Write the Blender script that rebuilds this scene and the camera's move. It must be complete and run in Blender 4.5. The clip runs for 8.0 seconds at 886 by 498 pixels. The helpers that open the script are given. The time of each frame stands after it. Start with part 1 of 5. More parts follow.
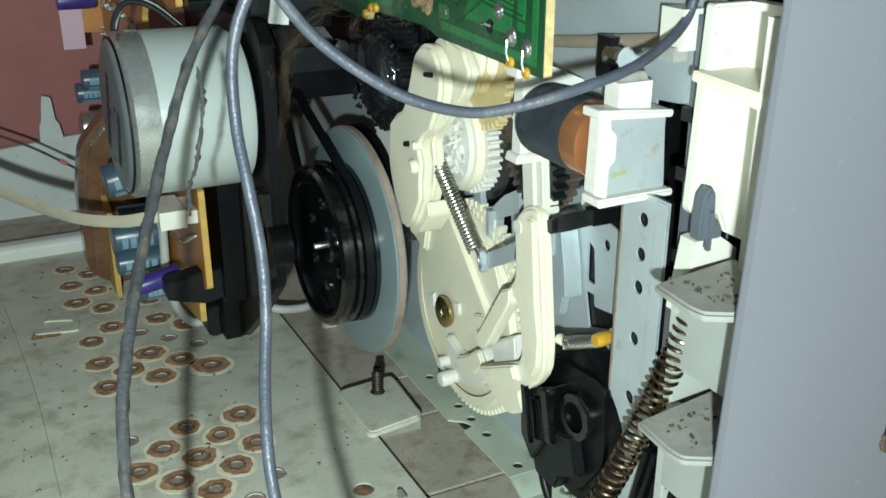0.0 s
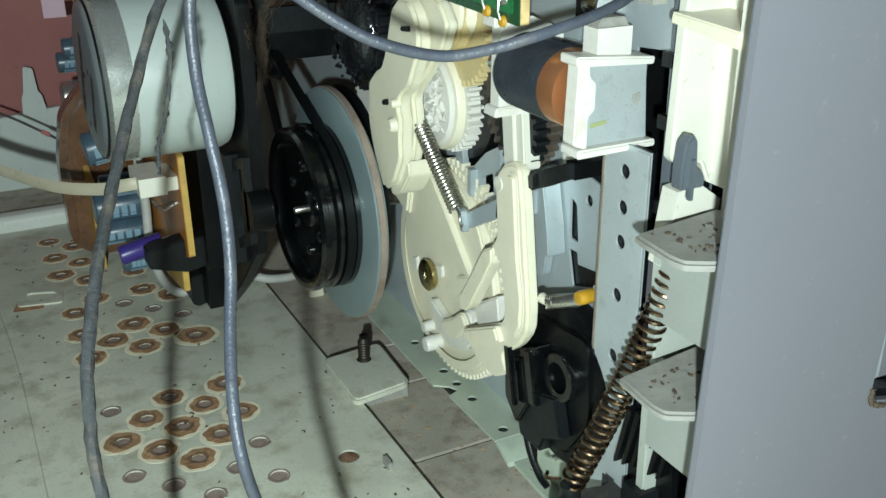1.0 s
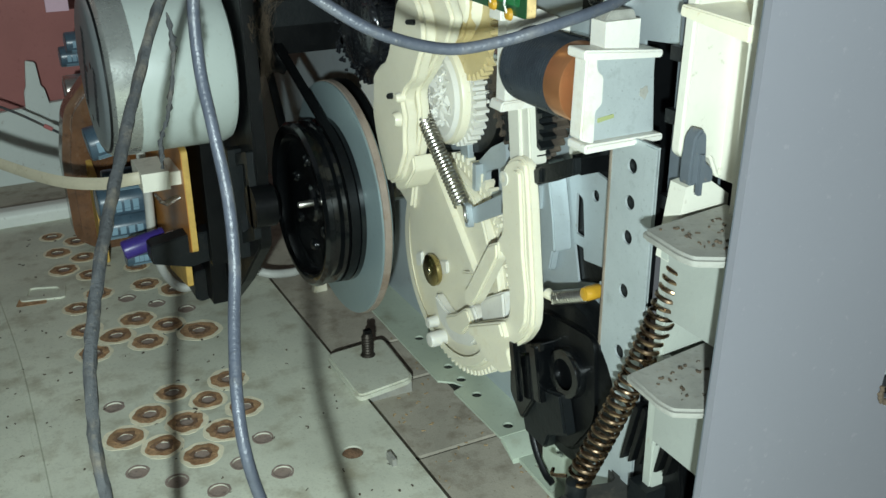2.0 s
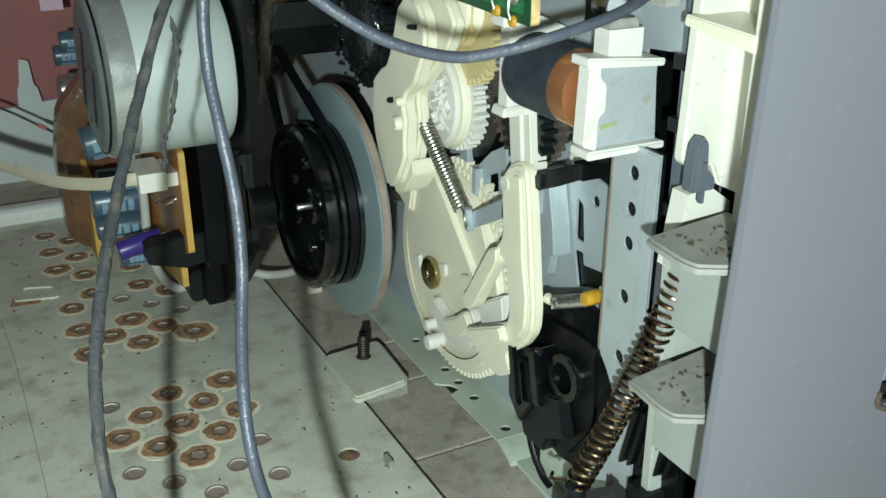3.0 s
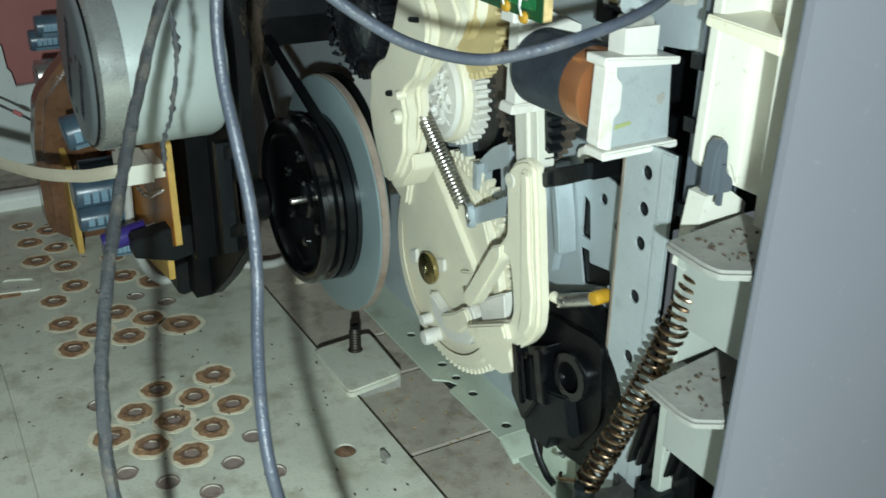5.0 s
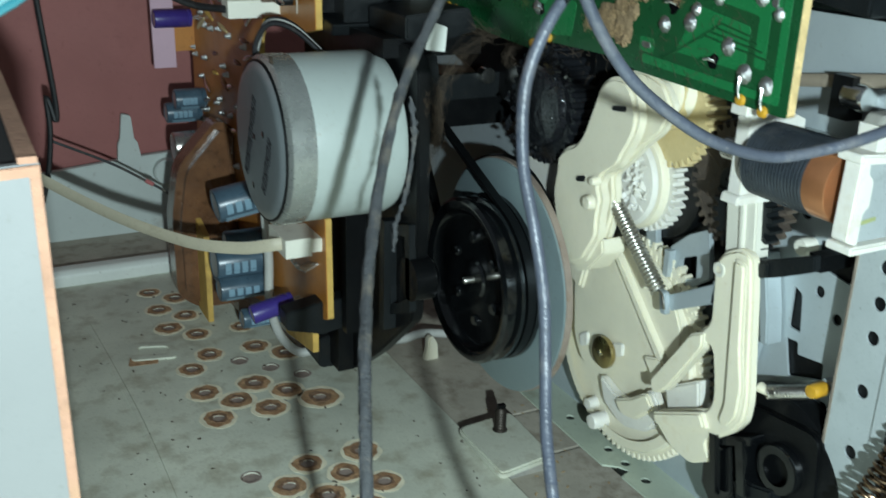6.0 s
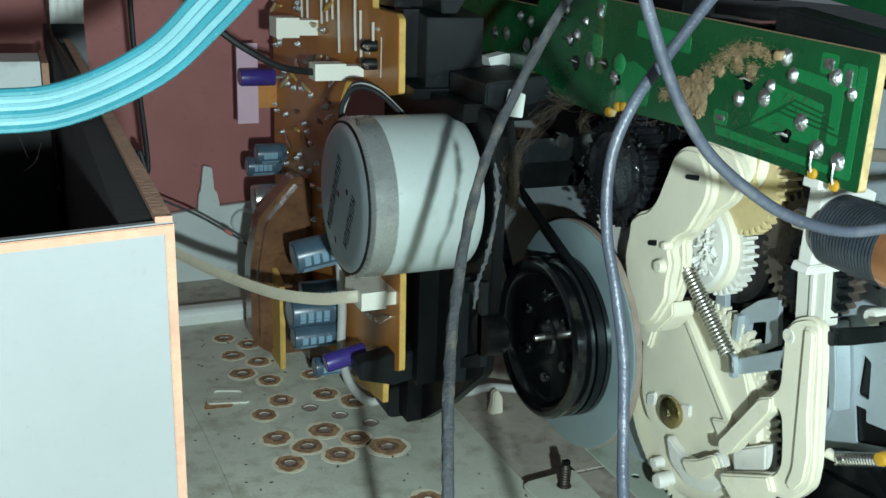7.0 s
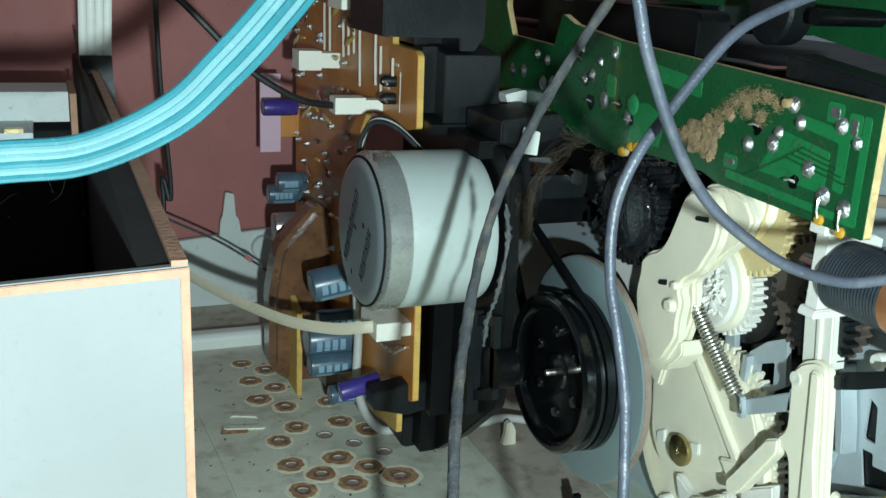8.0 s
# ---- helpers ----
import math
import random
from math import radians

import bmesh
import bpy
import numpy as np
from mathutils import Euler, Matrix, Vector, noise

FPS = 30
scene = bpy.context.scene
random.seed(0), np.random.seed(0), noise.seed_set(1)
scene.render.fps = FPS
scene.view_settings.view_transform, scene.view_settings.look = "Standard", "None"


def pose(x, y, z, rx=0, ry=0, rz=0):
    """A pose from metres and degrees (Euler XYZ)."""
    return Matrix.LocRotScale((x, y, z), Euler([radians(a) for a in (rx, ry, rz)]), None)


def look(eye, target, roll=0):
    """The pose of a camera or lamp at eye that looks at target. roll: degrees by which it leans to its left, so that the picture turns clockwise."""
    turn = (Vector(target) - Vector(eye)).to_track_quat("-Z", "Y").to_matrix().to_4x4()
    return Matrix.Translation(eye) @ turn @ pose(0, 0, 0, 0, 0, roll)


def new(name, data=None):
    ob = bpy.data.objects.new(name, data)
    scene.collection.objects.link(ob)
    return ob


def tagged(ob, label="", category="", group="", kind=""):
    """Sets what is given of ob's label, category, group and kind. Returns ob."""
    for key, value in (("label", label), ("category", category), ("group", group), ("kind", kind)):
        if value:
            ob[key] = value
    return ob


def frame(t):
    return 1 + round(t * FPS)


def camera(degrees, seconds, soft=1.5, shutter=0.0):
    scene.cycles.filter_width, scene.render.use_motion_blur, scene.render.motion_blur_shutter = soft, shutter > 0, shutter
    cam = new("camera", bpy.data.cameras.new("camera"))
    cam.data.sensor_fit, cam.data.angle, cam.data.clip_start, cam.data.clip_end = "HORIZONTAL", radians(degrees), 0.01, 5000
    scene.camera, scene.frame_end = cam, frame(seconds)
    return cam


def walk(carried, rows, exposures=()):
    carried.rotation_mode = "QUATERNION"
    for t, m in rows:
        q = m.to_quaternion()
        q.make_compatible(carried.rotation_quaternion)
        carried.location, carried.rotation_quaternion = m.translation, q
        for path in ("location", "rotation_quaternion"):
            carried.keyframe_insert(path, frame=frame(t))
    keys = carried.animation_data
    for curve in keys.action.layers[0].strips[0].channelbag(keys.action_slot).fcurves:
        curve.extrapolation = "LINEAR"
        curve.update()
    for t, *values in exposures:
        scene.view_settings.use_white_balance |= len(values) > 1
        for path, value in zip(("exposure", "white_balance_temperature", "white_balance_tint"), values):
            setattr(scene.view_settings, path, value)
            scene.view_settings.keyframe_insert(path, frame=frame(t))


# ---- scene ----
cam = camera(48.83, 8.0, shutter=0.35)
PATH = [
    (0, (0.01026, 0.00656, 0.12184), (0.09409, 0.17234, 0.04775), 0.16),
    (0.5, (0.01262, 0.00665, 0.11961), (0.09669, 0.17092, 0.04248), -0.28),
    (1, (0.01417, 0.00739, 0.11751), (0.09739, 0.17153, 0.03919), -0.46),
    (1.5, (0.01500, 0.00823, 0.11673), (0.09748, 0.17237, 0.03765), -0.51),
    (3, (0.01228, 0.00910, 0.11816), (0.09708, 0.17189, 0.03873), 0.18),
    (3.5, (0.01350, 0.01146, 0.11687), (0.10212, 0.17107, 0.03518), 0.76),
    (4, (0.01354, 0.01176, 0.11713), (0.10399, 0.16971, 0.03424), 0.90),
    (4.2, (0.01296, 0.01213, 0.11656), (0.10385, 0.16911, 0.03234), 1.04),
    (5.3, (0.00321, 0.01924, 0.12072), (0.09219, 0.17853, 0.03882), 0.78),
    (5.5, (-0.00403, 0.02543, 0.12070), (0.08489, 0.18606, 0.04138), 1.21),
    (6, (-0.01529, 0.02752, 0.12157), (0.07080, 0.19390, 0.05154), 1.67),
    (6.5, (-0.02191, 0.02396, 0.12483), (0.05916, 0.19572, 0.06218), 2.13),
    (7, (-0.02157, 0.02303, 0.12472), (0.05533, 0.19757, 0.06455), 2.21),
    (7.5, (-0.02213, 0.02212, 0.12681), (0.05231, 0.19838, 0.06860), 2.41),
    (8, (-0.02103, 0.02042, 0.12806), (0.05204, 0.19797, 0.07205), 2.76),
]
walk(cam, [(t, look(eye, target, roll)) for t, eye, target, roll in PATH], [(0, 0.22, 6450, 10), (0.9, 0.06, 6450, 10), (4.2, 0, 6500, 10), (6, 0.06, 6080, 9), (8, 0.27, 6050, 7)])

# ---- world and light ----
world = bpy.data.worlds.new("world")
scene.world = world
world.use_nodes = True
world.node_tree.nodes["Background"].inputs[0].default_value = (0.84, 0.95, 1.0, 1)
world.node_tree.nodes["Background"].inputs[1].default_value = 0.115

lamp = new("torch_lamp", bpy.data.lights.new("torch_lamp", "POINT"))
lamp.data.energy, lamp.data.shadow_soft_size, lamp.data.color = 2.75, 0.0026, (0.835, 1.0, 0.995)
lamp.location = (-0.020, -0.044, 0.120)


# ---- helpers: all shapes are given in millimetres ----
MM = 0.001
BASE = {}


def mesh_from(name, bm, material, origin, smooth=38):
    bmesh.ops.remove_doubles(bm, verts=bm.verts, dist=0.001)
    bmesh.ops.recalc_face_normals(bm, faces=bm.faces)
    for v in bm.verts:
        v.co = v.co * MM - origin
    me = bpy.data.meshes.new(name)
    bm.to_mesh(me)
    bm.free()
    me.materials.append(material)
    me.polygons.foreach_set("use_smooth", [True] * len(me.polygons))
    me.set_sharp_from_angle(angle=radians(smooth))
    return me


def thing(name, base, label, category, group="", kind="", shift=(0, 0, 0)):
    ob = new(name)
    ob.empty_display_size = 0.005
    ob.location = (Vector(base) + Vector(shift)) * MM
    BASE[ob] = Vector(base) * MM
    return tagged(ob, label, category, group, kind)


def part(name, bm, material, parent, label="", smooth=38):
    ob = new(name, mesh_from(name, bm, material, BASE[parent], smooth))
    ob.parent = parent
    BASE[ob] = BASE[parent]
    return tagged(ob, label)


def solo(name, bm, material, label, category, group="", kind="", smooth=38):
    lo = [min(v.co[i] for v in bm.verts) for i in range(3)]
    hi = [max(v.co[i] for v in bm.verts) for i in range(3)]
    base = Vector(((lo[0] + hi[0]) / 2, (lo[1] + hi[1]) / 2, lo[2])) * MM
    ob = new(name, mesh_from(name, bm, material, base, smooth))
    ob.location = base
    BASE[ob] = base
    return tagged(ob, label, category, group, kind)


def bevelled(bm, faces, width, segments=2):
    if width:
        edges = {e for f in faces for e in f.edges if len(e.link_faces) == 2 and e.calc_face_angle(0) > 0.5}
        bmesh.ops.bevel(bm, geom=list(edges), offset=width, segments=segments, affect="EDGES", clamp_overlap=True)


def box(x0, x1, y0, y1, z0, z1, bevel=0.25, bm=None):
    bm = bm or bmesh.new()
    v = [bm.verts.new((x, y, z)) for x in (x0, x1) for y in (y0, y1) for z in (z0, z1)]
    faces = [bm.faces.new([v[i] for i in q]) for q in ((0, 1, 3, 2), (4, 6, 7, 5), (0, 4, 5, 1), (2, 3, 7, 6), (0, 2, 6, 4), (1, 5, 7, 3))]
    bevelled(bm, faces, bevel)
    return bm


def axes(axis):
    """The two axes across, and the one along."""
    return {"x": (1, 2, 0), "y": (0, 2, 1), "z": (0, 1, 2)}[axis]


def rounded(points, radius, steps=4):
    """A polygon with its corners rounded."""
    if not radius:
        return list(points)
    out, n = [], len(points)
    for i in range(n):
        a, p, b = (Vector(points[(i + k) % n]) for k in (-1, 0, 1))
        da, db = (a - p), (b - p)
        r = min(radius, da.length * 0.45, db.length * 0.45)
        s, e = p + da.normalized() * r, p + db.normalized() * r
        for k in range(steps + 1):
            u = k / steps
            out.append(tuple(s * (1 - u) ** 2 + p * 2 * u * (1 - u) + e * u * u))
    return out


def circle(a, b, r, n=16, wobble=0.0, seed=0):
    rnd = random.Random(seed)
    return [(a + math.cos(i * 2 * math.pi / n) * (k := r * (1 + wobble * rnd.uniform(-1, 1))), b + math.sin(i * 2 * math.pi / n) * k) for i in range(n)]


def blob(a, b, r, n=26, wobble=0.06, seed=0):
    """A roundish outline with soft bulges."""
    rnd = random.Random(seed)
    waves = [(k, rnd.uniform(0.3, 1.0) * wobble, rnd.uniform(0, 6.28)) for k in (2, 3, 5, 8)]
    out = []
    for i in range(n):
        t = i * 2 * math.pi / n
        q = r * (1 + sum(w * math.cos(k * t + p) for k, w, p in waves))
        out.append((a + math.cos(t) * q, b + math.sin(t) * q))
    return out


def slab(axis, outline, h0, h1, holes=(), radius=0.0, bevel=0.2, bm=None):
    """A flat sheet: an outline across an axis, from h0 to h1 along it, with holes through it."""
    bm = bm or bmesh.new()
    i, j, k = axes(axis)

    def at(p, h):
        co = [0, 0, 0]
        co[i], co[j], co[k] = p[0], p[1], h
        return bm.verts.new(co)

    loops = [rounded(outline, radius), *[list(h) for h in holes]]
    if len(loops) == 1:
        low = [at(p, h0) for p in loops[0]]
        high = [at(p, h1) for p in loops[0]]
        n = len(low)
        faces = [bm.faces.new(low), bm.faces.new(high[::-1])]
        faces += [bm.faces.new((low[a], high[a], high[(a + 1) % n], low[(a + 1) % n])) for a in range(n)]
        bmesh.ops.recalc_face_normals(bm, faces=faces)
        rim = [e for f in faces[:2] for e in f.edges]
        if bevel:
            bmesh.ops.bevel(bm, geom=rim, offset=bevel, segments=2, affect="EDGES", clamp_overlap=True)
        return bm
    edges = []
    for loop in loops:
        vs = [at(p, h0) for p in loop]
        edges += [bm.edges.new((vs[a], vs[(a + 1) % len(vs)])) for a in range(len(vs))]
    made = bmesh.ops.triangle_fill(bm, use_beauty=True, use_dissolve=False, edges=edges)
    faces = [f for f in made["geom"] if isinstance(f, bmesh.types.BMFace)]
    grown = bmesh.ops.extrude_face_region(bm, geom=faces)
    for v in grown["geom"]:
        if isinstance(v, bmesh.types.BMVert):
            v.co[k] = h1
    return bm


def lathe(axis, centre, profile, n=32, bm=None):
    """A turned body: (radius, place along the axis) from one end to the other, round an axis through centre."""
    bm = bm or bmesh.new()
    i, j, k = axes(axis)
    rings = []
    for r, h in profile:
        ring = []
        for s in range(n if r > 0 else 1):
            co = [0, 0, 0]
            co[i] = centre[0] + r * math.cos(2 * math.pi * s / n)
            co[j] = centre[1] + r * math.sin(2 * math.pi * s / n)
            co[k] = h
            ring.append(bm.verts.new(co))
        rings.append(ring)
    for a, b in zip(rings, rings[1:]):
        if len(a) == 1 and len(b) == 1:
            continue
        for s in range(n):
            q = [a[s % len(a)], a[(s + 1) % len(a)], b[(s + 1) % len(b)], b[s % len(b)]]
            q = list(dict.fromkeys(q))
            bm.faces.new(q)
    return bm


def spline(points, per=8):
    p = [Vector(q) for q in points]
    p = [p[0] * 2 - p[1], *p, p[-1] * 2 - p[-2]]
    out = []
    for a, b, c, d in zip(p, p[1:], p[2:], p[3:]):
        for k in range(per):
            u = k / per
            out.append(0.5 * (2 * b + (c - a) * u + (2 * a - 5 * b + 4 * c - d) * u * u + (3 * b - a - 3 * c + d) * u**3))
    return [*out, p[-2]]


def tube(points, r, n=10, flat=1.0, side=None, bm=None, ragged=0.0, seed=1):
    """A round (or, with flat, an oval) rope along points."""
    bm = bm or bmesh.new()
    pts = [Vector(p) for p in points]
    rnd = random.Random(seed)
    up, rings = Vector(side or (0.31, 0.2, 0.93)), []
    for i, p in enumerate(pts):
        d = (pts[min(i + 1, len(pts) - 1)] - pts[max(i - 1, 0)]).normalized()
        u = (up - d * up.dot(d)).normalized()
        if not side:
            up = u
        w = d.cross(u)
        rr = r(i / (len(pts) - 1)) if callable(r) else r
        ring = []
        for s in range(n):
            k = rr * (1 + ragged * rnd.uniform(-1, 1))
            ring.append(bm.verts.new(p + u * math.cos(2 * math.pi * s / n) * k + w * math.sin(2 * math.pi * s / n) * k * flat))
        rings.append(ring)
    for a, b in zip(rings, rings[1:]):
        for s in range(n):
            bm.faces.new((a[s], a[(s + 1) % n], b[(s + 1) % n], b[s]))
    bm.faces.new(rings[0])
    bm.faces.new(rings[-1][::-1])
    return bm


def helix(a, b, radius, turns, wire, steps=14, n=6, bow=(0, 0, 0), radius2=None):
    """A coil spring from a to b."""
    a, b = Vector(a), Vector(b)
    d = (b - a).normalized()
    u = d.orthogonal().normalized()
    w = d.cross(u)
    pts = []
    for i in range(int(turns * steps) + 1):
        f = i / (turns * steps)
        t = 2 * math.pi * i / steps
        r = radius + ((radius2 or radius) - radius) * f
        pts.append(a.lerp(b, f) + Vector(bow) * math.sin(math.pi * f) + (u * math.cos(t) + w * math.sin(t)) * r)
    return tube(pts, wire, n)


def gear(axis, centre, outer, root, teeth, h0, h1, bore=0.0, bevel=0.0, span=(0, 1), bm=None):
    """A toothed wheel; span: the part of a full turn that has teeth."""
    pts = []
    for s in range(teeth):
        inside = span[0] <= s / teeth <= span[1]
        for f, r in ((0.0, root), (0.28, root), (0.42, outer), (0.72, outer), (0.86, root)):
            t = 2 * math.pi * (s + f) / teeth
            q = r if inside else root
            pts.append((centre[0] + q * math.cos(t), centre[1] + q * math.sin(t)))
    holes = [circle(*centre, bore, 20)] if bore else ()
    return slab(axis, pts, h0, h1, holes, 0, bevel, bm)


def smear(centres, r, count, seed):
    """Lumpy strings of dried grease."""
    rnd = random.Random(seed)
    bm = bmesh.new()
    for _ in range(count):
        y, z, x = rnd.choice(centres)
        a, q = rnd.uniform(0, 6.28), r * math.sqrt(rnd.random())
        p = Vector((x, y + q * math.cos(a), z + q * math.sin(a)))
        d = Vector((0, rnd.uniform(-1, 1), rnd.uniform(-1, 1))) * rnd.uniform(0.5, 1.2)
        tube([p - d, p + Vector((rnd.uniform(-0.4, 0.0), 0.3, -0.2)), p + d], lambda f: 0.1 + 0.5 * math.sin(math.pi * f), 6, 0.6, bm=bm, ragged=0.35, seed=rnd.random())
    return bm


# ---- materials ----
def material(name, base, rough=0.5, metal=0.0, vary=0.12, scale=150, dirt=None, dirt_amount=0.0, dirt_scale=60, bump=0.15, grain=900, coat=0.0, rough_vary=0.1, spec=0.5, trans=0.0, sss=0.0, each=0.0, stretch=(1, 1, 1)):
    """A procedural surface: a base colour that varies at two scales, with dirt or rust in patches, and fine relief."""
    m = bpy.data.materials.new(name)
    m.use_nodes = True
    t = m.node_tree
    n, l = t.nodes, t.links
    bsdf = n["Principled BSDF"]
    co = n.new("ShaderNodeTexCoord")
    mp = n.new("ShaderNodeMapping")
    mp.inputs["Scale"].default_value = stretch
    l.new(co.outputs["Object"], mp.inputs[0])

    def noise_node(s, detail=5, roughness=0.6):
        q = n.new("ShaderNodeTexNoise")
        q.inputs["Scale"].default_value, q.inputs["Detail"].default_value, q.inputs["Roughness"].default_value = s, detail, roughness
        l.new(mp.outputs[0], q.inputs["Vector"])
        return q.outputs[0]

    def ramp(src, a, b):
        q = n.new("ShaderNodeMapRange")
        q.inputs[1].default_value, q.inputs[2].default_value = a, b
        l.new(src, q.inputs[0])
        return q.outputs[0]

    def mix(fac, a, b):
        q = n.new("ShaderNodeMix")
        q.data_type = "RGBA"
        for socket, val in ((q.inputs[0], fac), (q.inputs[6], a), (q.inputs[7], b)):
            if isinstance(val, (tuple, float, int)):
                socket.default_value = val if not isinstance(val, tuple) else (*val, 1)[:4]
            else:
                l.new(val, socket)
        return q.outputs[2]

    dark = tuple(c * (1 - vary) for c in base)
    light = tuple(min(1, c * (1 + vary * 0.7)) for c in base)
    colour = mix(ramp(noise_node(scale), 0.3, 0.7), dark, light)
    fine = noise_node(grain, 3, 0.7)
    colour = mix(ramp(fine, 0.55, 0.85), colour, tuple(c * (1 - vary * 1.5) for c in base))
    if dirt:
        patches = ramp(noise_node(dirt_scale, 8, 0.65), 0.62 - dirt_amount * 0.4, 0.78 - dirt_amount * 0.3)
        speck = ramp(noise_node(dirt_scale * 9, 4, 0.6), 0.64, 0.72)
        both = n.new("ShaderNodeMath")
        both.operation = "MAXIMUM"
        l.new(patches, both.inputs[0])
        l.new(speck, both.inputs[1])
        less = n.new("ShaderNodeMath")
        less.operation = "MULTIPLY"
        less.inputs[1].default_value = min(1.0, 0.35 + dirt_amount)
        l.new(both.outputs[0], less.inputs[0])
        colour = mix(less.outputs[0], colour, dirt)
    if each:
        info = n.new("ShaderNodeObjectInfo")
        colour = mix(ramp(info.outputs["Random"], 0.0, 1.0 / each), colour, tuple(c * 0.6 for c in base))
    l.new(colour, bsdf.inputs["Base Color"])
    rr = n.new("ShaderNodeMapRange")
    rr.inputs[3].default_value, rr.inputs[4].default_value = max(0.03, rough - rough_vary), min(1, rough + rough_vary)
    l.new(noise_node(scale * 2.3), rr.inputs[0])
    l.new(rr.outputs[0], bsdf.inputs["Roughness"])
    bsdf.inputs["Metallic"].default_value = metal
    bsdf.inputs["Coat Weight"].default_value = coat
    bsdf.inputs["Specular IOR Level"].default_value = spec
    bsdf.inputs["Transmission Weight"].default_value = trans
    if sss:
        bsdf.inputs["Subsurface Weight"].default_value = sss
        bsdf.inputs["Subsurface Radius"].default_value = (0.0012, 0.0010, 0.0006)
        bsdf.inputs["Subsurface Scale"].default_value = 1.0
    if bump:
        b = n.new("ShaderNodeBump")
        b.inputs["Strength"].default_value, b.inputs["Distance"].default_value = bump, 0.0004
        l.new(fine, b.inputs["Height"])
        l.new(b.outputs[0], bsdf.inputs["Normal"])
    return m


DUST = (0.25, 0.20, 0.14)
floor_paint = material("grey_green_steel_floor", (0.64, 0.65, 0.53), 0.5, 0.0, 0.2, 28, (0.30, 0.26, 0.17), 0.3, 120, 0.2, 1300)
tray_plastic = material("taupe_tray", (0.44, 0.40, 0.32), 0.75, 0, 0.2, 70, (0.17, 0.13, 0.085), 0.3, 170, 0.25, 1800)
rust = material("rust", (0.52, 0.31, 0.16), 0.88, 0, 0.6, 420, (0.27, 0.12, 0.05), 0.38, 330, 1.0, 2200, each=0.35)
rust_dark = material("rust_crust", (0.27, 0.155, 0.09), 0.9, 0, 0.6, 600, (0.36, 0.21, 0.11), 0.2, 500, 1.0, 2600, each=0.3)
halo = material("lime_stain", (0.84, 0.77, 0.57), 0.75, 0, 0.15, 400, (0.46, 0.37, 0.23), 0.12, 450, 0.4, 2500)
hole_floor = material("dusty_underside", (0.33, 0.255, 0.215), 0.85, 0, 0.4, 300, (0.13, 0.085, 0.06), 0.3, 300, 0.3)
wall_white = material("pale_grey_plastic", (0.56, 0.60, 0.56), 0.55, 0, 0.06, 40, DUST, 0.05, 60, 0.05)
lip_white = material("white_lip", (0.70, 0.72, 0.66), 0.5, 0, 0.08, 40, DUST, 0.12, 80, 0.08)
red_board = material("dull_red_board", (0.36, 0.135, 0.12), 0.7, 0, 0.12, 25, (0.23, 0.08, 0.07), 0.12, 30, 0.1)
cream = material("aged_cream_nylon", (0.68, 0.635, 0.49), 0.36, 0, 0.05, 90, (0.50, 0.36, 0.16), 0.02, 160, 0.04, 900, sss=0.12)
cream_dark = material("greasy_yellowed_nylon", (0.56, 0.45, 0.23), 0.3, 0, 0.12, 160, (0.45, 0.28, 0.10), 0.16, 140, 0.25, 600, sss=0.12)
white_nylon = material("white_nylon", (0.64, 0.62, 0.555), 0.42, 0, 0.07, 120, (0.42, 0.34, 0.23), 0.1, 220, 0.12, 900, sss=0.1)
ivory = material("ivory_plastic", (0.60, 0.585, 0.50), 0.42, 0, 0.05, 60, DUST, 0.03, 70, 0.05)
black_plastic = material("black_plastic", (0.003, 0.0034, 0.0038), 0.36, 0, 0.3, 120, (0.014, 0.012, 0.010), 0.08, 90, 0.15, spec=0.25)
black_gloss = material("glossy_black_rubber", (0.003, 0.0035, 0.004), 0.16, 0, 0.3, 100, (0.02, 0.02, 0.018), 0.03, 120, 0.06, coat=0.3)
charcoal = material("charcoal_plastic", (0.0075, 0.0092, 0.010), 0.42, 0, 0.25, 120, (0.03, 0.026, 0.020), 0.12, 90, 0.2, spec=0.28)
grease_black = material("greasy_black", (0.010, 0.011, 0.013), 0.13, 0, 0.3, 220, (0.05, 0.035, 0.02), 0.1, 160, 1.0, 420, coat=0.5)
steel = material("galvanised_sheet", (0.39, 0.435, 0.45), 0.42, 0.35, 0.07, 70, (0.22, 0.19, 0.15), 0.03, 130, 0.06, 1500)
zinc_green = material("green_tinged_zinc", (0.42, 0.47, 0.38), 0.45, 0.15, 0.1, 80, (0.2, 0.17, 0.11), 0.16, 130, 0.08, 1500)
steel_worn = material("stained_galvanised", (0.42, 0.46, 0.46), 0.5, 0.3, 0.10, 90, (0.12, 0.13, 0.12), 0.10, 200, 0.12, 1500)
disc_face = material("flywheel_face", (0.235, 0.30, 0.31), 0.34, 0.4, 0.06, 60, (0.16, 0.15, 0.12), 0.04, 120, 0.05, 1500)
disc_rim = material("rusty_turned_rim", (0.36, 0.29, 0.24), 0.5, 0.5, 0.15, 200, (0.20, 0.11, 0.06), 0.2, 300, 0.15, 1800)
bright_metal = material("bright_plated_metal", (0.72, 0.72, 0.69), 0.22, 1.0, 0.1, 150, None, 0, 60, 0.05)
spring_metal = material("plated_spring_wire", (0.52, 0.50, 0.45), 0.3, 1.0, 0.15, 200, (0.2, 0.14, 0.08), 0.08, 200, 0.05)
bronze = material("dark_bronze_spring", (0.24, 0.165, 0.105), 0.28, 1.0, 0.3, 160, (0.05, 0.035, 0.02), 0.18, 150, 0.1)
brass = material("brass_screw", (0.46, 0.37, 0.17), 0.3, 1.0, 0.15, 120, (0.16, 0.11, 0.05), 0.15, 160, 0.08)
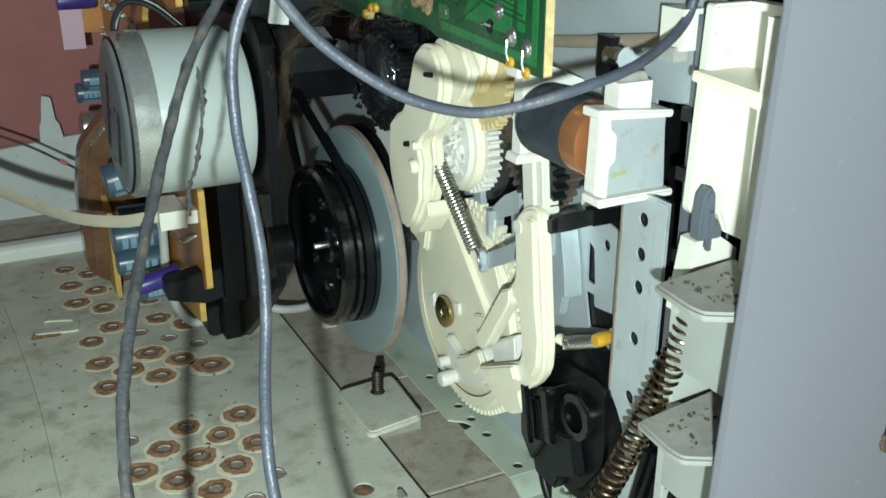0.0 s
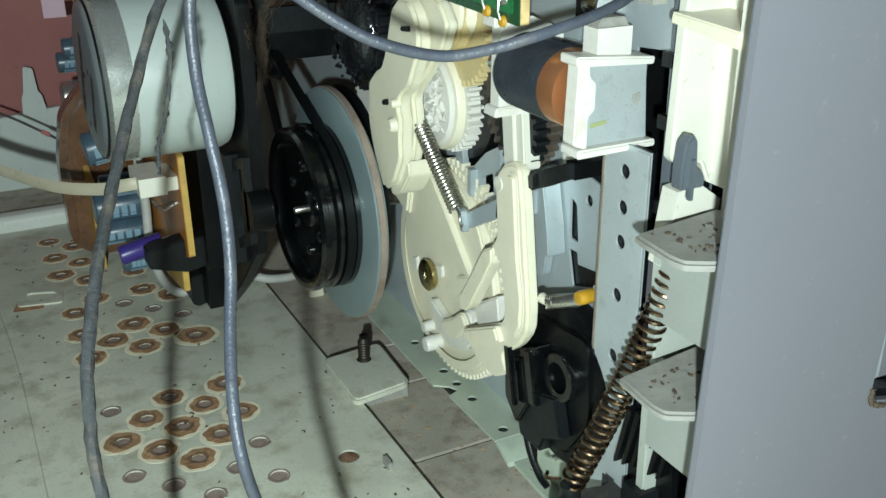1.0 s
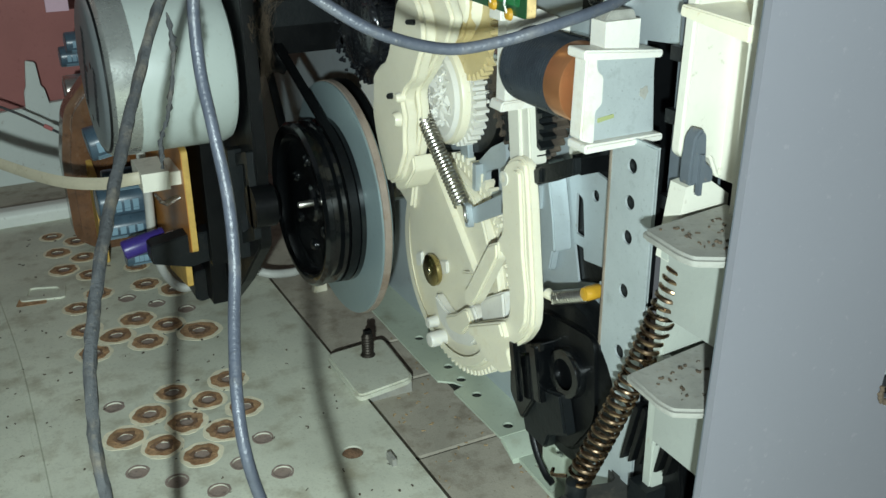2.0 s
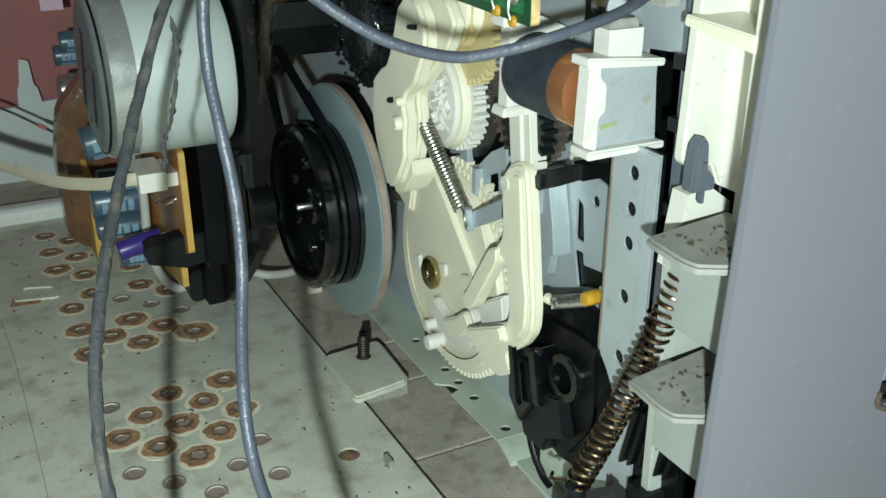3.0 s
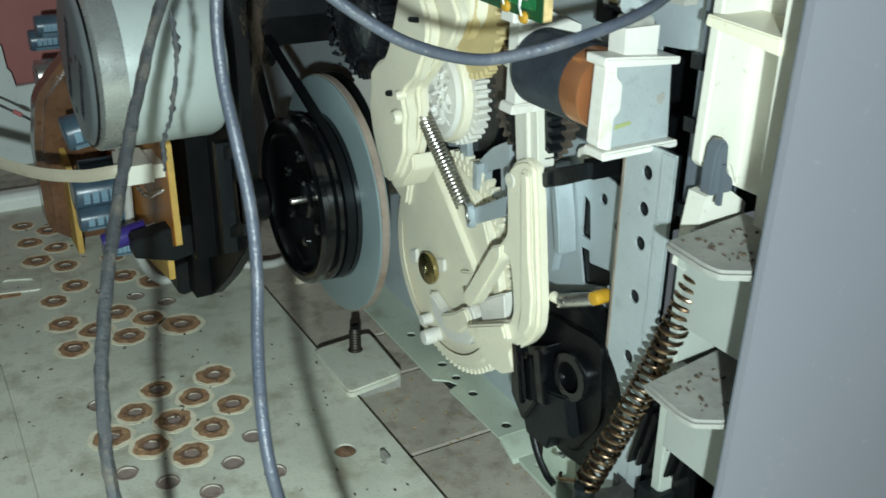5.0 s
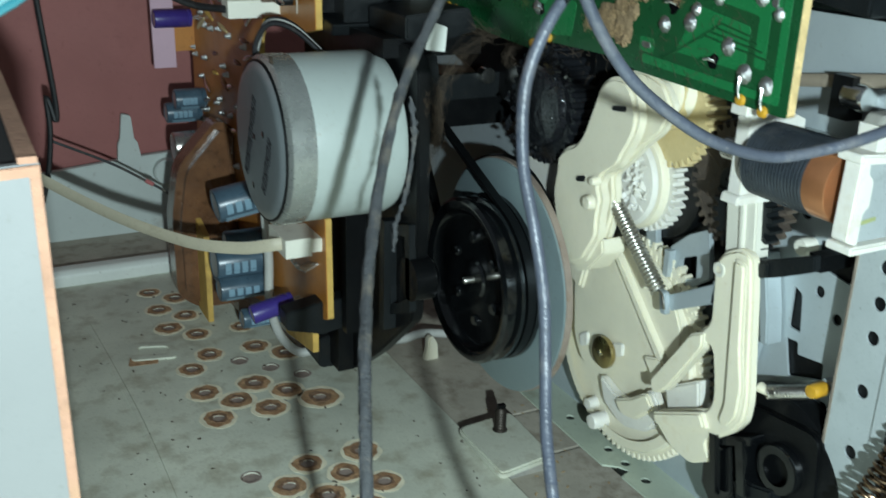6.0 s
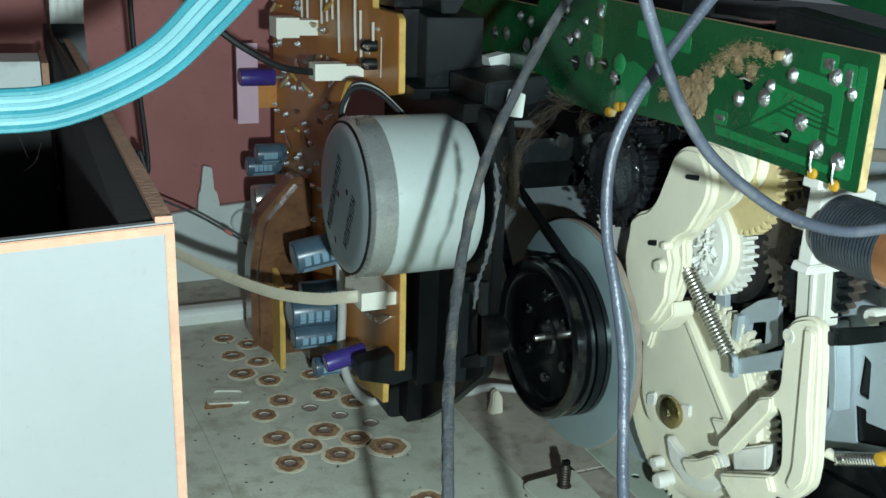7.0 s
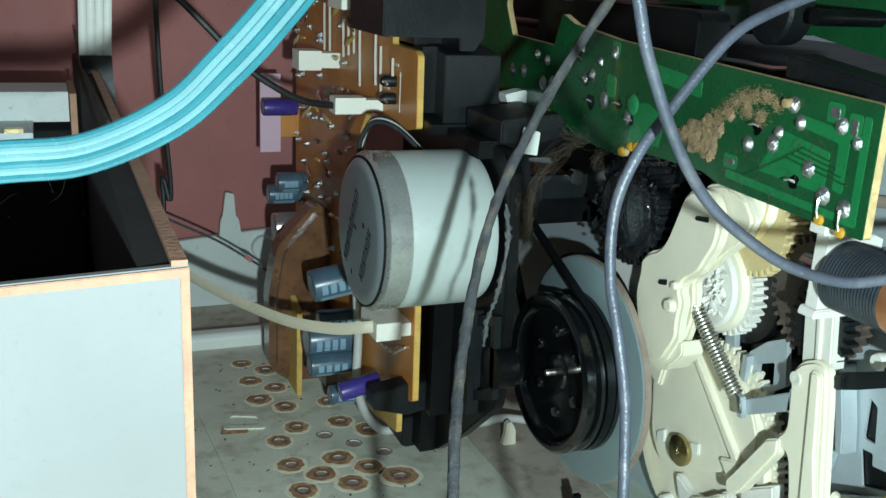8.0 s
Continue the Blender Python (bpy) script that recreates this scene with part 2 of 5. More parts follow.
motor_paint = material("pale_grey_motor_sleeve", (0.42, 0.465, 0.435), 0.4, 0, 0.04, 40, DUST, 0.02, 90, 0.03)
motor_lid = material("brushed_motor_lid", (0.36, 0.40, 0.41), 0.33, 0.6, 0.1, 120, (0.20, 0.19, 0.15), 0.04, 100, 0.08, 1500)
motor_band = material("brushed_motor_band", (0.47, 0.49, 0.46), 0.28, 0.7, 0.1, 200, (0.30, 0.28, 0.2), 0.05, 130, 0.08, 1500)
pcb_brown = material("paper_board_face", (0.50, 0.20, 0.035), 0.38, 0, 0.18, 70, (0.26, 0.085, 0.02), 0.12, 70, 0.08)
pcb_edge = material("paper_board_edge", (0.60, 0.38, 0.09), 0.6, 0, 0.2, 200, (0.35, 0.2, 0.06), 0.2, 240, 0.2)
pcb_green = material("green_solder_mask", (0.010, 0.068, 0.022), 0.28, 0, 0.25, 70, (0.02, 0.05, 0.02), 0.15, 60, 0.06, coat=0.3)
pcb_green_light = material("green_copper_area", (0.016, 0.15, 0.045), 0.28, 0, 0.12, 90, (0.02, 0.08, 0.03), 0.08, 90, 0.05, coat=0.3)
fibre_edge = material("fibreboard_edge", (0.58, 0.43, 0.20), 0.7, 0, 0.25, 300, (0.30, 0.2, 0.08), 0.2, 240, 0.3)
solder = material("solder", (0.62, 0.63, 0.62), 0.33, 1.0, 0.25, 500, (0.2, 0.17, 0.11), 0.2, 400, 0.9, 1400)
copper = material("enamelled_copper", (0.58, 0.25, 0.11), 0.34, 0.75, 0.1, 200, None, 0, 60, 0.05, coat=0.4)
coil_black = material("black_coil_tape", (0.022, 0.027, 0.033), 0.3, 0, 0.3, 200, (0.09, 0.08, 0.07), 0.12, 150, 0.2)
purple_sleeve = material("purple_sleeve", (0.045, 0.028, 0.20), 0.35, 0, 0.15, 150, (0.10, 0.09, 0.14), 0.08, 160, 0.06)
blue_sleeve = material("blue_black_sleeve", (0.06, 0.10, 0.135), 0.3, 0, 0.3, 150, (0.1, 0.1, 0.1), 0.06, 160, 0.05)
pale_blue = material("pale_blue_print", (0.21, 0.33, 0.41), 0.4, 0, 0.1, 150)
cap_top = material("capacitor_end", (0.40, 0.42, 0.44), 0.35, 0.8, 0.1, 150)
silver_can = material("silver_can", (0.55, 0.51, 0.46), 0.28, 1.0, 0.12, 100, (0.2, 0.16, 0.1), 0.08, 90, 0.05)
conn_white = material("connector_white", (0.80, 0.78, 0.66), 0.45, 0, 0.04, 80, DUST, 0.06, 120, 0.04)
wire_grey = material("blue_grey_wire", (0.058, 0.066, 0.086), 0.42, 0, 0.3, 120, (0.15, 0.145, 0.14), 0.2, 200, 0.4)
wire_dark = material("dusty_dark_wire", (0.05, 0.053, 0.056), 0.8, 0, 0.35, 150, (0.16, 0.135, 0.10), 0.3, 220, 0.7, 1300)
wire_black = material("black_wire", (0.012, 0.012, 0.013), 0.5, 0, 0.2, 150, (0.06, 0.05, 0.04), 0.1)
sheath = material("grey_sheathed_cable", (0.46, 0.46, 0.42), 0.55, 0, 0.1, 100, DUST, 0.1, 120, 0.1)
sheath_taupe = material("taupe_sheath", (0.24, 0.20, 0.15), 0.6, 0, 0.15, 100, DUST, 0.15, 120, 0.1)
flat_cable = material("aged_flat_cable", (0.50, 0.45, 0.33), 0.5, 0, 0.1, 100, (0.25, 0.19, 0.11), 0.15, 160, 0.1)
cyan_wire = material("turquoise_wire", (0.03, 0.155, 0.185), 0.28, 0, 0.15, 120, (0.12, 0.27, 0.29), 0.1, 200, 0.06, coat=0.5)
# paler turquoise paints the whitish highlights of the glossy wires
cyan_highlight = material("turquoise_wire_highlight", (0.125, 0.265, 0.285), 0.28, 0, 0.12, 120, (0.22, 0.36, 0.37), 0.15, 200, 0.06, coat=0.5)
panel_grey = material("lilac_grey_painted_panel", (0.165, 0.165, 0.184), 0.5, 0, 0.025, 30, (0.25, 0.24, 0.25), 0.02, 80, 0.04, 1600)
# white laminate, coloured grey to offset the close lamp
box_white_dimmed = material("dimmed_white_laminate", (0.20, 0.205, 0.20), 0.55, 0, 0.07, 40, (0.15, 0.145, 0.13), 0.03, 60, 0.06)
raw_edge = material("raw_chipboard_edge", (0.40, 0.225, 0.145), 0.85, 0, 0.2, 200, (0.40, 0.25, 0.14), 0.2, 220, 0.5)
# near-black colour holds the shade inside the open white box
box_inside_shade = material("shaded_box_inside", (0.008, 0.007, 0.006), 0.9, 0, 0.3, 60, (0.02, 0.016, 0.012), 0.05, 90, 0.2)
dust_fibre = material("dust_fibres", (0.075, 0.053, 0.034), 0.95, 0, 0.3, 300, None, 0, 60, 0.0)
dust_pale = material("pale_dust_fibres", (0.34, 0.235, 0.12), 0.95, 0, 0.3, 300, None, 0, 60, 0.0)
dusty_grey = material("dusty_grey_plastic", (0.31, 0.305, 0.27), 0.6, 0, 0.3, 90, (0.24, 0.20, 0.145), 0.25, 120, 0.15)
amber = material("amber_varnish", (0.15, 0.07, 0.032), 0.25, 0, 0.5, 90, (0.10, 0.05, 0.03), 0.25, 80, 0.4, 400, coat=0.4)
amber_cap = material("amber_cap", (0.46, 0.25, 0.02), 0.3, 0, 0.15, 200, (0.3, 0.15, 0.02), 0.15, 220, 0.1)
print_black = material("print_black", (0.02, 0.02, 0.022), 0.6, 0, 0.1)
print_white = material("print_white", (0.62, 0.58, 0.48), 0.6, 0, 0.1)
yellow_mark = material("yellow_ink", (0.30, 0.33, 0.14), 0.6, 0, 0.1)
slate = material("slate_plastic", (0.095, 0.11, 0.125), 0.42, 0, 0.1, 100, DUST, 0.05, 100, 0.06)

# ---- the case: floor, tray, walls ----
PITCH = 6.43
HOLES = []
GAPS = {(0, 8), (0, 16), (1, 7), (1, 9), (2, 8), (3, 7), (3, 9), (4, 8), (2, 16), (2, 18), (1, 13), (4, 16)}
PLAIN = {(0, 2), (0, 6), (1, 1), (2, 0), (3, 1), (4, 0), (4, 2), (2, 14), (3, 13), (4, 12)}
for i in range(5):
    for j in range(23):
        if (i + j) % 2 == 0 and (i, j) not in GAPS and not (i >= 2 and j > 18) and not (i == 4 and j > 14) and not (i == 3 and j > 17) and not (i == 0 and j == 0):
            HOLES.append((i, j, 32.0 + PITCH * i, 166.3 + 6.6 * j + 0.011 * j * j))
floor_holes = [circle(x, y, 1.75 if (i, j) not in PLAIN else 1.9, 14, 0.05, i * 40 + j) for i, j, x, y in HOLES]
floor_holes += [circle(72.5, 166, 2.3, 16), circle(78.1, 159.2, 0.9, 8)]
floor = solo("floor", slab("z", [(-140, -120), (83, -120), (83, 331.5), (-140, 331.5)], -1.0, 0.0, floor_holes), floor_paint, "grey-green painted steel floor plate with rusty vent holes", "floor", kind="structure", smooth=30)
part("edge_flange", box(81.8, 83.0, -120, 331, -4.2, -0.9, 0.2), floor_paint, floor)
for i, j, x, y in HOLES:
    big = (i, j) == (4, 10)
    seed = 900 + i * 40 + j
    if (i, j) in PLAIN:
        ring = slab("z", circle(x, y, 2.35, 18, 0.06, seed), 0.0, 0.05, [circle(x, y, 1.9, 14)])
        part("hole_rim", ring, hole_floor, floor)
        continue
    k = random.Random(seed).uniform(0.9, 1.1) * (1.32 if big else 1.0)
    if j > 14:
        k *= 0.92
    part("stain_ring", slab("z", blob(x, y, 4.5 * k, 30, 0.03, seed), 0.0, 0.06, [circle(x, y, 2.2 * k, 16)]), halo, floor)
    part("rust_ring", slab("z", blob(x, y, 3.55 * k, 34, 0.055, seed + 7), 0.0, 0.12, [circle(x, y, 1.95, 14)]), rust, floor, "flaking orange-brown rust ring")
    part("rust_crust", slab("z", blob(x, y, 2.15 * k, 28, 0.09, seed + 11), 0.0, 0.22, [blob(x, y - 0.1, 1.55, 18, 0.07, seed + 3)]), rust_dark, floor, "dark brown crust round the hole")
part("pressed_slot", slab("z", [(18.5, 271.5), (30, 269), (31.2, 278), (20.5, 281.5)], 0.0, 0.5, [rounded([(20.5, 273.2), (28.6, 271.4), (29.4, 276.6), (21.8, 279.2)], 1.5)], 1.5), floor_paint, floor)
part("slot_rust", slab("z", [(17.2, 269), (25, 268), (25.4, 272), (18.6, 274)], 0.0, 0.1, (), 1.0, 0), rust, floor)
part("pressed_bead", tube(spline([(11.5, 300, -1.15), (13.4, 270, -1.15), (15, 235, -1.15), (15.2, 190, -1.15), (15, 120, -1.15)]), 1.5, 8), floor_paint, floor)
# plug added for an open hole: dark brown for rust and shadow
part("screw_plug", lathe("z", (72.5, 166), [(2.25, -0.9), (2.1, -0.35), (1.7, -0.15), (0, -0.12)], 20), rust_dark, floor, "dark rusty plug standing in for an open floor hole")
part("slot_plug", box(77.7, 78.6, 157.6, 160.6, 0.0, 1.6, 0.3), dusty_grey, floor)

tab = thing("raised_tab", (89, 193, -4), "grey-green raised metal tab with rounded corners beside the floor plate", "bracket")
part("plate", slab("z", [(80.6, 182.2), (95.2, 184.3), (96.4, 205.0), (80.8, 203.5)], 0.05, 1.9, (), 2.2, 0.5), floor_paint, tab)
part("leg", box(84.5, 95.0, 185.4, 187.4, -4.1, 0.2, 0.5), dusty_grey, tab)
part("skirt", box(84.0, 95.0, 186.2, 203, -4.1, 0.0, 0.6), floor_paint, tab)
stud = thing("threaded_stud", (89.7, 198.6, 1.9), "dirty dark threaded stud standing on the raised tab", "screw")
part("shank", lathe("z", (89.7, 198.6), [(0, 1.8), (1.9, 1.8), (1.5, 2.3)] + [(1.25 + 0.2 * (k % 2), 2.5 + 0.33 * k) for k in range(15)] + [(0.9, 7.7), (0, 7.8)], 14), material("dirty_stud", (0.06, 0.05, 0.04), 0.5, 0.7, 0.3, 200, (0.05, 0.04, 0.03), 0.3), stud)
part("burr", box(88.9, 90.6, 198.0, 199.2, 7.3, 8.6, 0.3), black_plastic, stud)

part("backing_sheet", box(20, 70, 150, 328, -2.0, -0.3, 0), hole_floor, floor)
tray = solo("tray_floor", box(-140, 170, -120, 420, -9, -6.2, 0.3), hole_floor, "dusty brown-grey bottom of the case below the vent holes", "floor", kind="structure")
slabs = thing("floor_tray", (100, 190, -6.2), "dusty taupe moulded plastic floor with grooves", "floor", kind="structure")
for y0, y1 in ((-110, 131.4), (132.6, 160.5), (161.7, 190.0), (191.2, 208.8), (210.0, 331)):
    part("floor_tile", box(83.4, 168, y0, y1, -6.2, -2.5, 0.35), tray_plastic, slabs)
part("groove_bed", box(83.3, 168, -110, 331, -6.2, -3.3, 0), charcoal, slabs)

lip = solo("back_lip", slab("x", [(331.5, -1), (331.5, 3.6), (333, 5.0), (337, 5.2), (338.5, 4), (338.5, -1)], -140, 62, (), 0.8, 0.2), lip_white, "white raised lip along the back of the floor", "trim", kind="structure")
shelf = solo("back_ledge", box(-140, 62, 338.7, 371.5, -1, 1.2, 0.3), tray_plastic, "dusty taupe ledge behind the floor", "ledge", kind="structure")
wall = thing("wall_back", (20, 373, -1), "pale grey plastic back wall with a thin upright finger", "wall", kind="structure")
part("panel", slab("y", [(-140, -1), (120, -1), (120, 34), (43, 29.0), (22, 27.0), (-140, 12)], 371.6, 374.6, (), 0, 0.3), wall_white, wall)
part("finger", slab("y", [(34.0, 26), (42.6, 26), (41.2, 34.5), (40.2, 35.5), (39.6, 43.8), (36.6, 44.6), (35.4, 35.5), (34.6, 34)], 370.8, 373.2, (), 0.8, 0.3), wall_white, wall)
part("boss", lathe("y", (50.5, 23.0), [(0, 368), (4.2, 368), (4.8, 368.6), (4.8, 372), (0, 372)], 24), wall_white, wall)
red = solo("wall_red", box(-320, 260, 379, 382, -9, 260, 0), red_board, "dull red board standing behind the case", "wall", kind="structure")

# ---- the cassette mechanism: its steel frame ----
PLATE = 97.0
cut = [
    rounded([(126.4, 65.2), (124.6, 64.4), (123.8, 58.2), (126.2, 58.3)], 0.5),
    rounded([(126.4, 56.4), (123.9, 56.6), (123.6, 54.6), (118.6, 55.3), (118.3, 52.6), (124.8, 50.4)], 0.4),
    circle(121.5, 66.0, 0.95, 12), circle(117.6, 63.0, 0.9, 12), circle(126.2, 77.0, 1.0, 12), circle(115.0, 84.0, 0.9, 12),
    rounded([(123.0, 73.8), (122.8, 69.9), (116.4, 68.9), (116.0, 74.6)], 0.5),
    rounded([(137.0, 66.0), (132.4, 65.0), (132.2, 57.0), (136.0, 56.0)], 0.6),
    rounded([(118.4, 49.2), (117.0, 49.4), (114.4, 45.4), (115.2, 43.8)], 0.3),
    circle(152, 82, 5.2, 20), circle(160, 45, 3.0, 16),
]
chassis = thing("mechanism_frame", (97, 165, 13), "pale grey galvanised steel frame plate of the tape mechanism", "frame")
part("plate", slab("x", [(112.5, 17.4), (325, 17.4), (325, 106), (101, 106), (101, 92), (112.5, 91)], PLATE, PLATE + 0.4, cut), steel, chassis)
fl_holes = [circle(92.0, y, 1.0, 12) for y in (198, 174.5, 161.0, 155.4, 149.0, 137.2)]
part("flange", slab("z", [(88.8, 134.6), (97, 134.6), (97, 216), (88.6, 216), (87.6, 157.0), (90.2, 155.0), (91.2, 153.0), (88.6, 152.0)], 17.1, 17.5, fl_holes), zinc_green, chassis, "stained grey-green flange with small holes")
# black sheet added under the flange so its holes look shaded
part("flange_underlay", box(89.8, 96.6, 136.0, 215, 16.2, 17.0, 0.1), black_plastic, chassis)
part("flange_step", slab("x", [(134.7, 17.4), (133, 17.0), (130.4, 15.3), (130.2, 14.4), (132.6, 15.6), (134.7, 16.5)], 89.0, 94.4, (), 0, 0.1), zinc_green, chassis)
part("foot", slab("z", [(89.6, 112.5), (97.0, 112.5), (97.0, 127.4), (94.6, 127.8), (94.4, 130.4), (90.2, 130.4)], 14.4, 15.2, [circle(92.4, 127.0, 0.8, 12), circle(92.1, 122.3, 0.8, 12)]), zinc_green, chassis)
# added black sheet stands for the shade seen through the cut-outs
part("rear_shield", box(97.6, 98.6, 113.5, 170, 18, 91, 0.2), black_plastic, chassis, "black sheet added as shade behind the cut-outs")
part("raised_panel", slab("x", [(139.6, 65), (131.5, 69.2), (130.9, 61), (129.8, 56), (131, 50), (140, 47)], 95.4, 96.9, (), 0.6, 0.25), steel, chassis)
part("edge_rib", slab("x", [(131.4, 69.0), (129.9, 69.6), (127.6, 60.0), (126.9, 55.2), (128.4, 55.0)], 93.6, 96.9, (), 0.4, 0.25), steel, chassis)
# added black sheet stands for the dark gaps round the slotted bracket
part("dark_backing", slab("x", [(161, 66), (150, 72), (138, 72), (137, 58), (150, 53)], 95.9, 96.7, (), 0.5, 0.1), black_plastic, chassis, "black sheet added as shade in the bracket gaps")
part("slotted_plate", slab("x", [(151.0, 63.6), (146.8, 67.2), (142.2, 69.6), (140.8, 61.3), (146.0, 57.4), (150.9, 58.0)], 93.2, 94.2, [rounded([(148.4, 62.4), (144.2, 64.3), (143.8, 60.2), (148.2, 58.6)], 0.5)], 0.5), steel, chassis)
part("small_bracket", slab("x", [(158.2, 65.0), (155.3, 66.4), (154.6, 61.2), (157.6, 60.2)], 93.2, 94.4, (), 0.4, 0.2), steel, chassis)
part("slotted_plate_lip", box(91.8, 93.4, 149.6, 150.8, 58.6, 63.4, 0.25), steel, chassis)
part("lower_lug", slab("x", [(127.0, 15.2), (117.5, 15.2), (118.2, 23.0), (124.5, 27.0), (127.4, 25.0)], 93.0, 93.9, [circle(122.0, 21.0, 1.1, 12)], 0.7), zinc_green, chassis)

bar = thing("upright_bar", (93.5, 110, 12), "grey galvanised upright bar with a row of round holes", "bracket")
part("bar_face", slab("x", [(103.0, 12.3), (112.8, 12.3), (112.8, 79.2), (103.0, 79.2)], 92.9, 93.25, [circle(108.1, z, 1.05, 16) for z in (75.3, 70.1, 65.0, 56.8, 47.0)], 0), steel_worn, bar)
# black filler added so the bar holes look shaded
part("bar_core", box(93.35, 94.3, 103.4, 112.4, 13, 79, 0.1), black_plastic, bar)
part("bar_return", box(92.6, 93.0, 103.0, 105.2, 12.3, 79.0, 0.12), steel_worn, bar)
part("bar_edge", box(92.7, 93.0, 112.6, 112.95, 12.3, 79, 0.05), material("rusty_cut_edge", (0.22, 0.18, 0.14), 0.7, 0.2, 0.3, 250), bar)

post = thing("dark_post", (99, 103, 10), "dark slate plastic post behind the upright bar", "post")
part("post_body", box(94.6, 101.0, 99.9, 102.7, 44, 104, 0.4), slate, post)
part("post_foot", box(97.2, 101.0, 99.8, 104.4, -4, 45, 0.5), slate, post)
part("post_core", box(98.2, 99.6, 98.9, 99.9, 20, 100, 0.2), black_plastic, post)
for z in (90.5, 71.0, 82.5):
    part("clip", box(93.8, 98.0, 101.4, 103.4, z, z + 1.8, 0.3), black_plastic, post)

# ---- flywheel, pulley and belt ----
FY, FZ = 184.0, 48.3
fly = thing("flywheel", (80, FY, 24), "grey steel flywheel with a rust-brown turned rim", "flywheel")
part("disc", lathe("x", (FY, FZ), [(0, 78.3), (23.0, 78.3), (23.6, 78.5), (23.6, 78.9), (22.6, 79.0), (22.6, 81.0), (0, 81.0)], 72), disc_face, fly)
part("rim", lathe("x", (FY, FZ), [(22.4, 78.85), (23.6, 78.85), (23.8, 79.0), (23.8, 80.2), (23.6, 80.4), (22.4, 80.4)], 72), disc_rim, fly, "rust-brown turned steel rim")
pulley = part("pulley", lathe("x", (FY, FZ), [(0, 72.6), (3.6, 72.6), (4.0, 73.1), (12.6, 73.0), (13.6, 72.3), (14.2, 70.8), (14.9, 70.4), (16.0, 70.3), (16.6, 70.9), (16.6, 71.9), (15.5, 72.4), (15.5, 73.4), (16.5, 73.9), (16.5, 74.7), (15.3, 75.2), (15.3, 76.8), (16.7, 77.3), (16.7, 78.2), (0, 78.2)], 64), black_gloss, fly, "glossy black grooved rubber pulley")
for k in range(6):
    t = k * math.pi / 3 + 0.4
    part("pulley_boss", lathe("x", (FY + 8.6 * math.cos(t), FZ + 8.6 * math.sin(t)), [(0, 72.3), (0.9, 72.3), (1.2, 72.6), (1.2, 73.4), (0, 73.4)], 12), black_gloss, pulley)
part("axle", lathe("x", (FY, FZ), [(0, 70.4), (0.5, 70.4), (0.7, 70.7), (0.7, 74.5), (0, 74.5)], 16), spring_metal, fly, "bright steel axle pin")
part("shaft", lathe("x", (FY, FZ), [(0, 81.2), (2.4, 81.2), (2.4, 97.5), (0, 97.5)], 16), bright_metal, fly)
part("rear_wheel", lathe("x", (FY + 8, FZ + 0.5), [(0, 82.0), (20.5, 82.0), (21.4, 82.6), (21.4, 85.6), (4, 87), (4, 97), (0, 97)], 48), black_plastic, fly, "black plastic wheel behind the disc")

MY, MZ = 213.3, 72.4
belt_pts = []
d = math.hypot(MY - FY, MZ - FZ)
ang = math.atan2(MZ - FZ, MY - FY)
spread = math.acos((15.6 - 4.0) / d)
for k in range(25):
    t = ang + spread + (2 * math.pi - 2 * spread) * k / 24
    belt_pts.append((FY + 15.7 * math.cos(t), FZ + 15.7 * math.sin(t)))
for k in range(9):
    t = ang - spread + 2 * spread * k / 8
    belt_pts.append((MY + 4.1 * math.cos(t), MZ + 4.1 * math.sin(t)))
outer = []
for (a, b), c in zip(belt_pts, [(FY, FZ)] * 25 + [(MY, MZ)] * 9):
    v = (Vector((a, b)) - Vector(c)).normalized() * 0.9
    outer.append((a + v.x, b + v.y))
belt = solo("drive_belt", slab("x", outer, 75.3, 77.0, [belt_pts]), black_plastic, "black flat rubber drive belt round the flywheel pulley", "belt")

# ---- the motor ----
motor = thing("motor", (50, MY, MZ - 17), "pale grey round motor with a brushed metal end cap", "motor")
R = 16.9
part("sleeve", lathe("x", (MY, MZ), [(0, 44.6), (R, 44.6), (R + 0.1, 44.9), (R + 0.1, 62.6), (R - 0.5, 64.0), (R - 1.6, 64.6), (0, 64.6)], 72), motor_paint, motor)
part("band", lathe("x", (MY, MZ), [(15.2, 39.2), (R - 0.4, 39.6), (R + 0.25, 40.3), (R + 0.25, 45.0), (15, 45.0)], 72), motor_band, motor, "brushed bare metal band")
lid = part("end_cap", lathe("x", (MY, MZ), [(0, 38.2), (13.6, 38.2), (15.0, 38.5), (15.9, 39.2), (16.0, 40.2), (0, 40.2)], 72), motor_lid, motor, "brushed metal end cap")
part("cap_seam", lathe("x", (MY, MZ), [(15.7, 39.1), (16.25, 39.1), (16.25, 39.9), (15.7, 39.9)], 72), black_plastic, lid)
for dy, dz in ((-4.5, 2.4), (1.4, 0.6), (3.5, -10)):
    part("dimple", lathe("x", (MY + dy, MZ + dz), [(0, 38.12), (0.55, 38.12), (0.9, 38.24), (0, 38.24)], 14), bright_metal, lid)
part("motor_pulley", lathe("x", (MY, MZ), [(0, 72.5), (4.6, 72.5), (4.6, 73.5), (4.0, 75.0), (4.0, 77.2), (4.6, 78.2), (0, 78.2)], 24), black_plastic, motor)
part("motor_shaft", lathe("x", (MY, MZ), [(0, 64.5), (1.2, 64.5), (1.2, 72.6), (0, 72.6)], 12), bright_metal, motor)
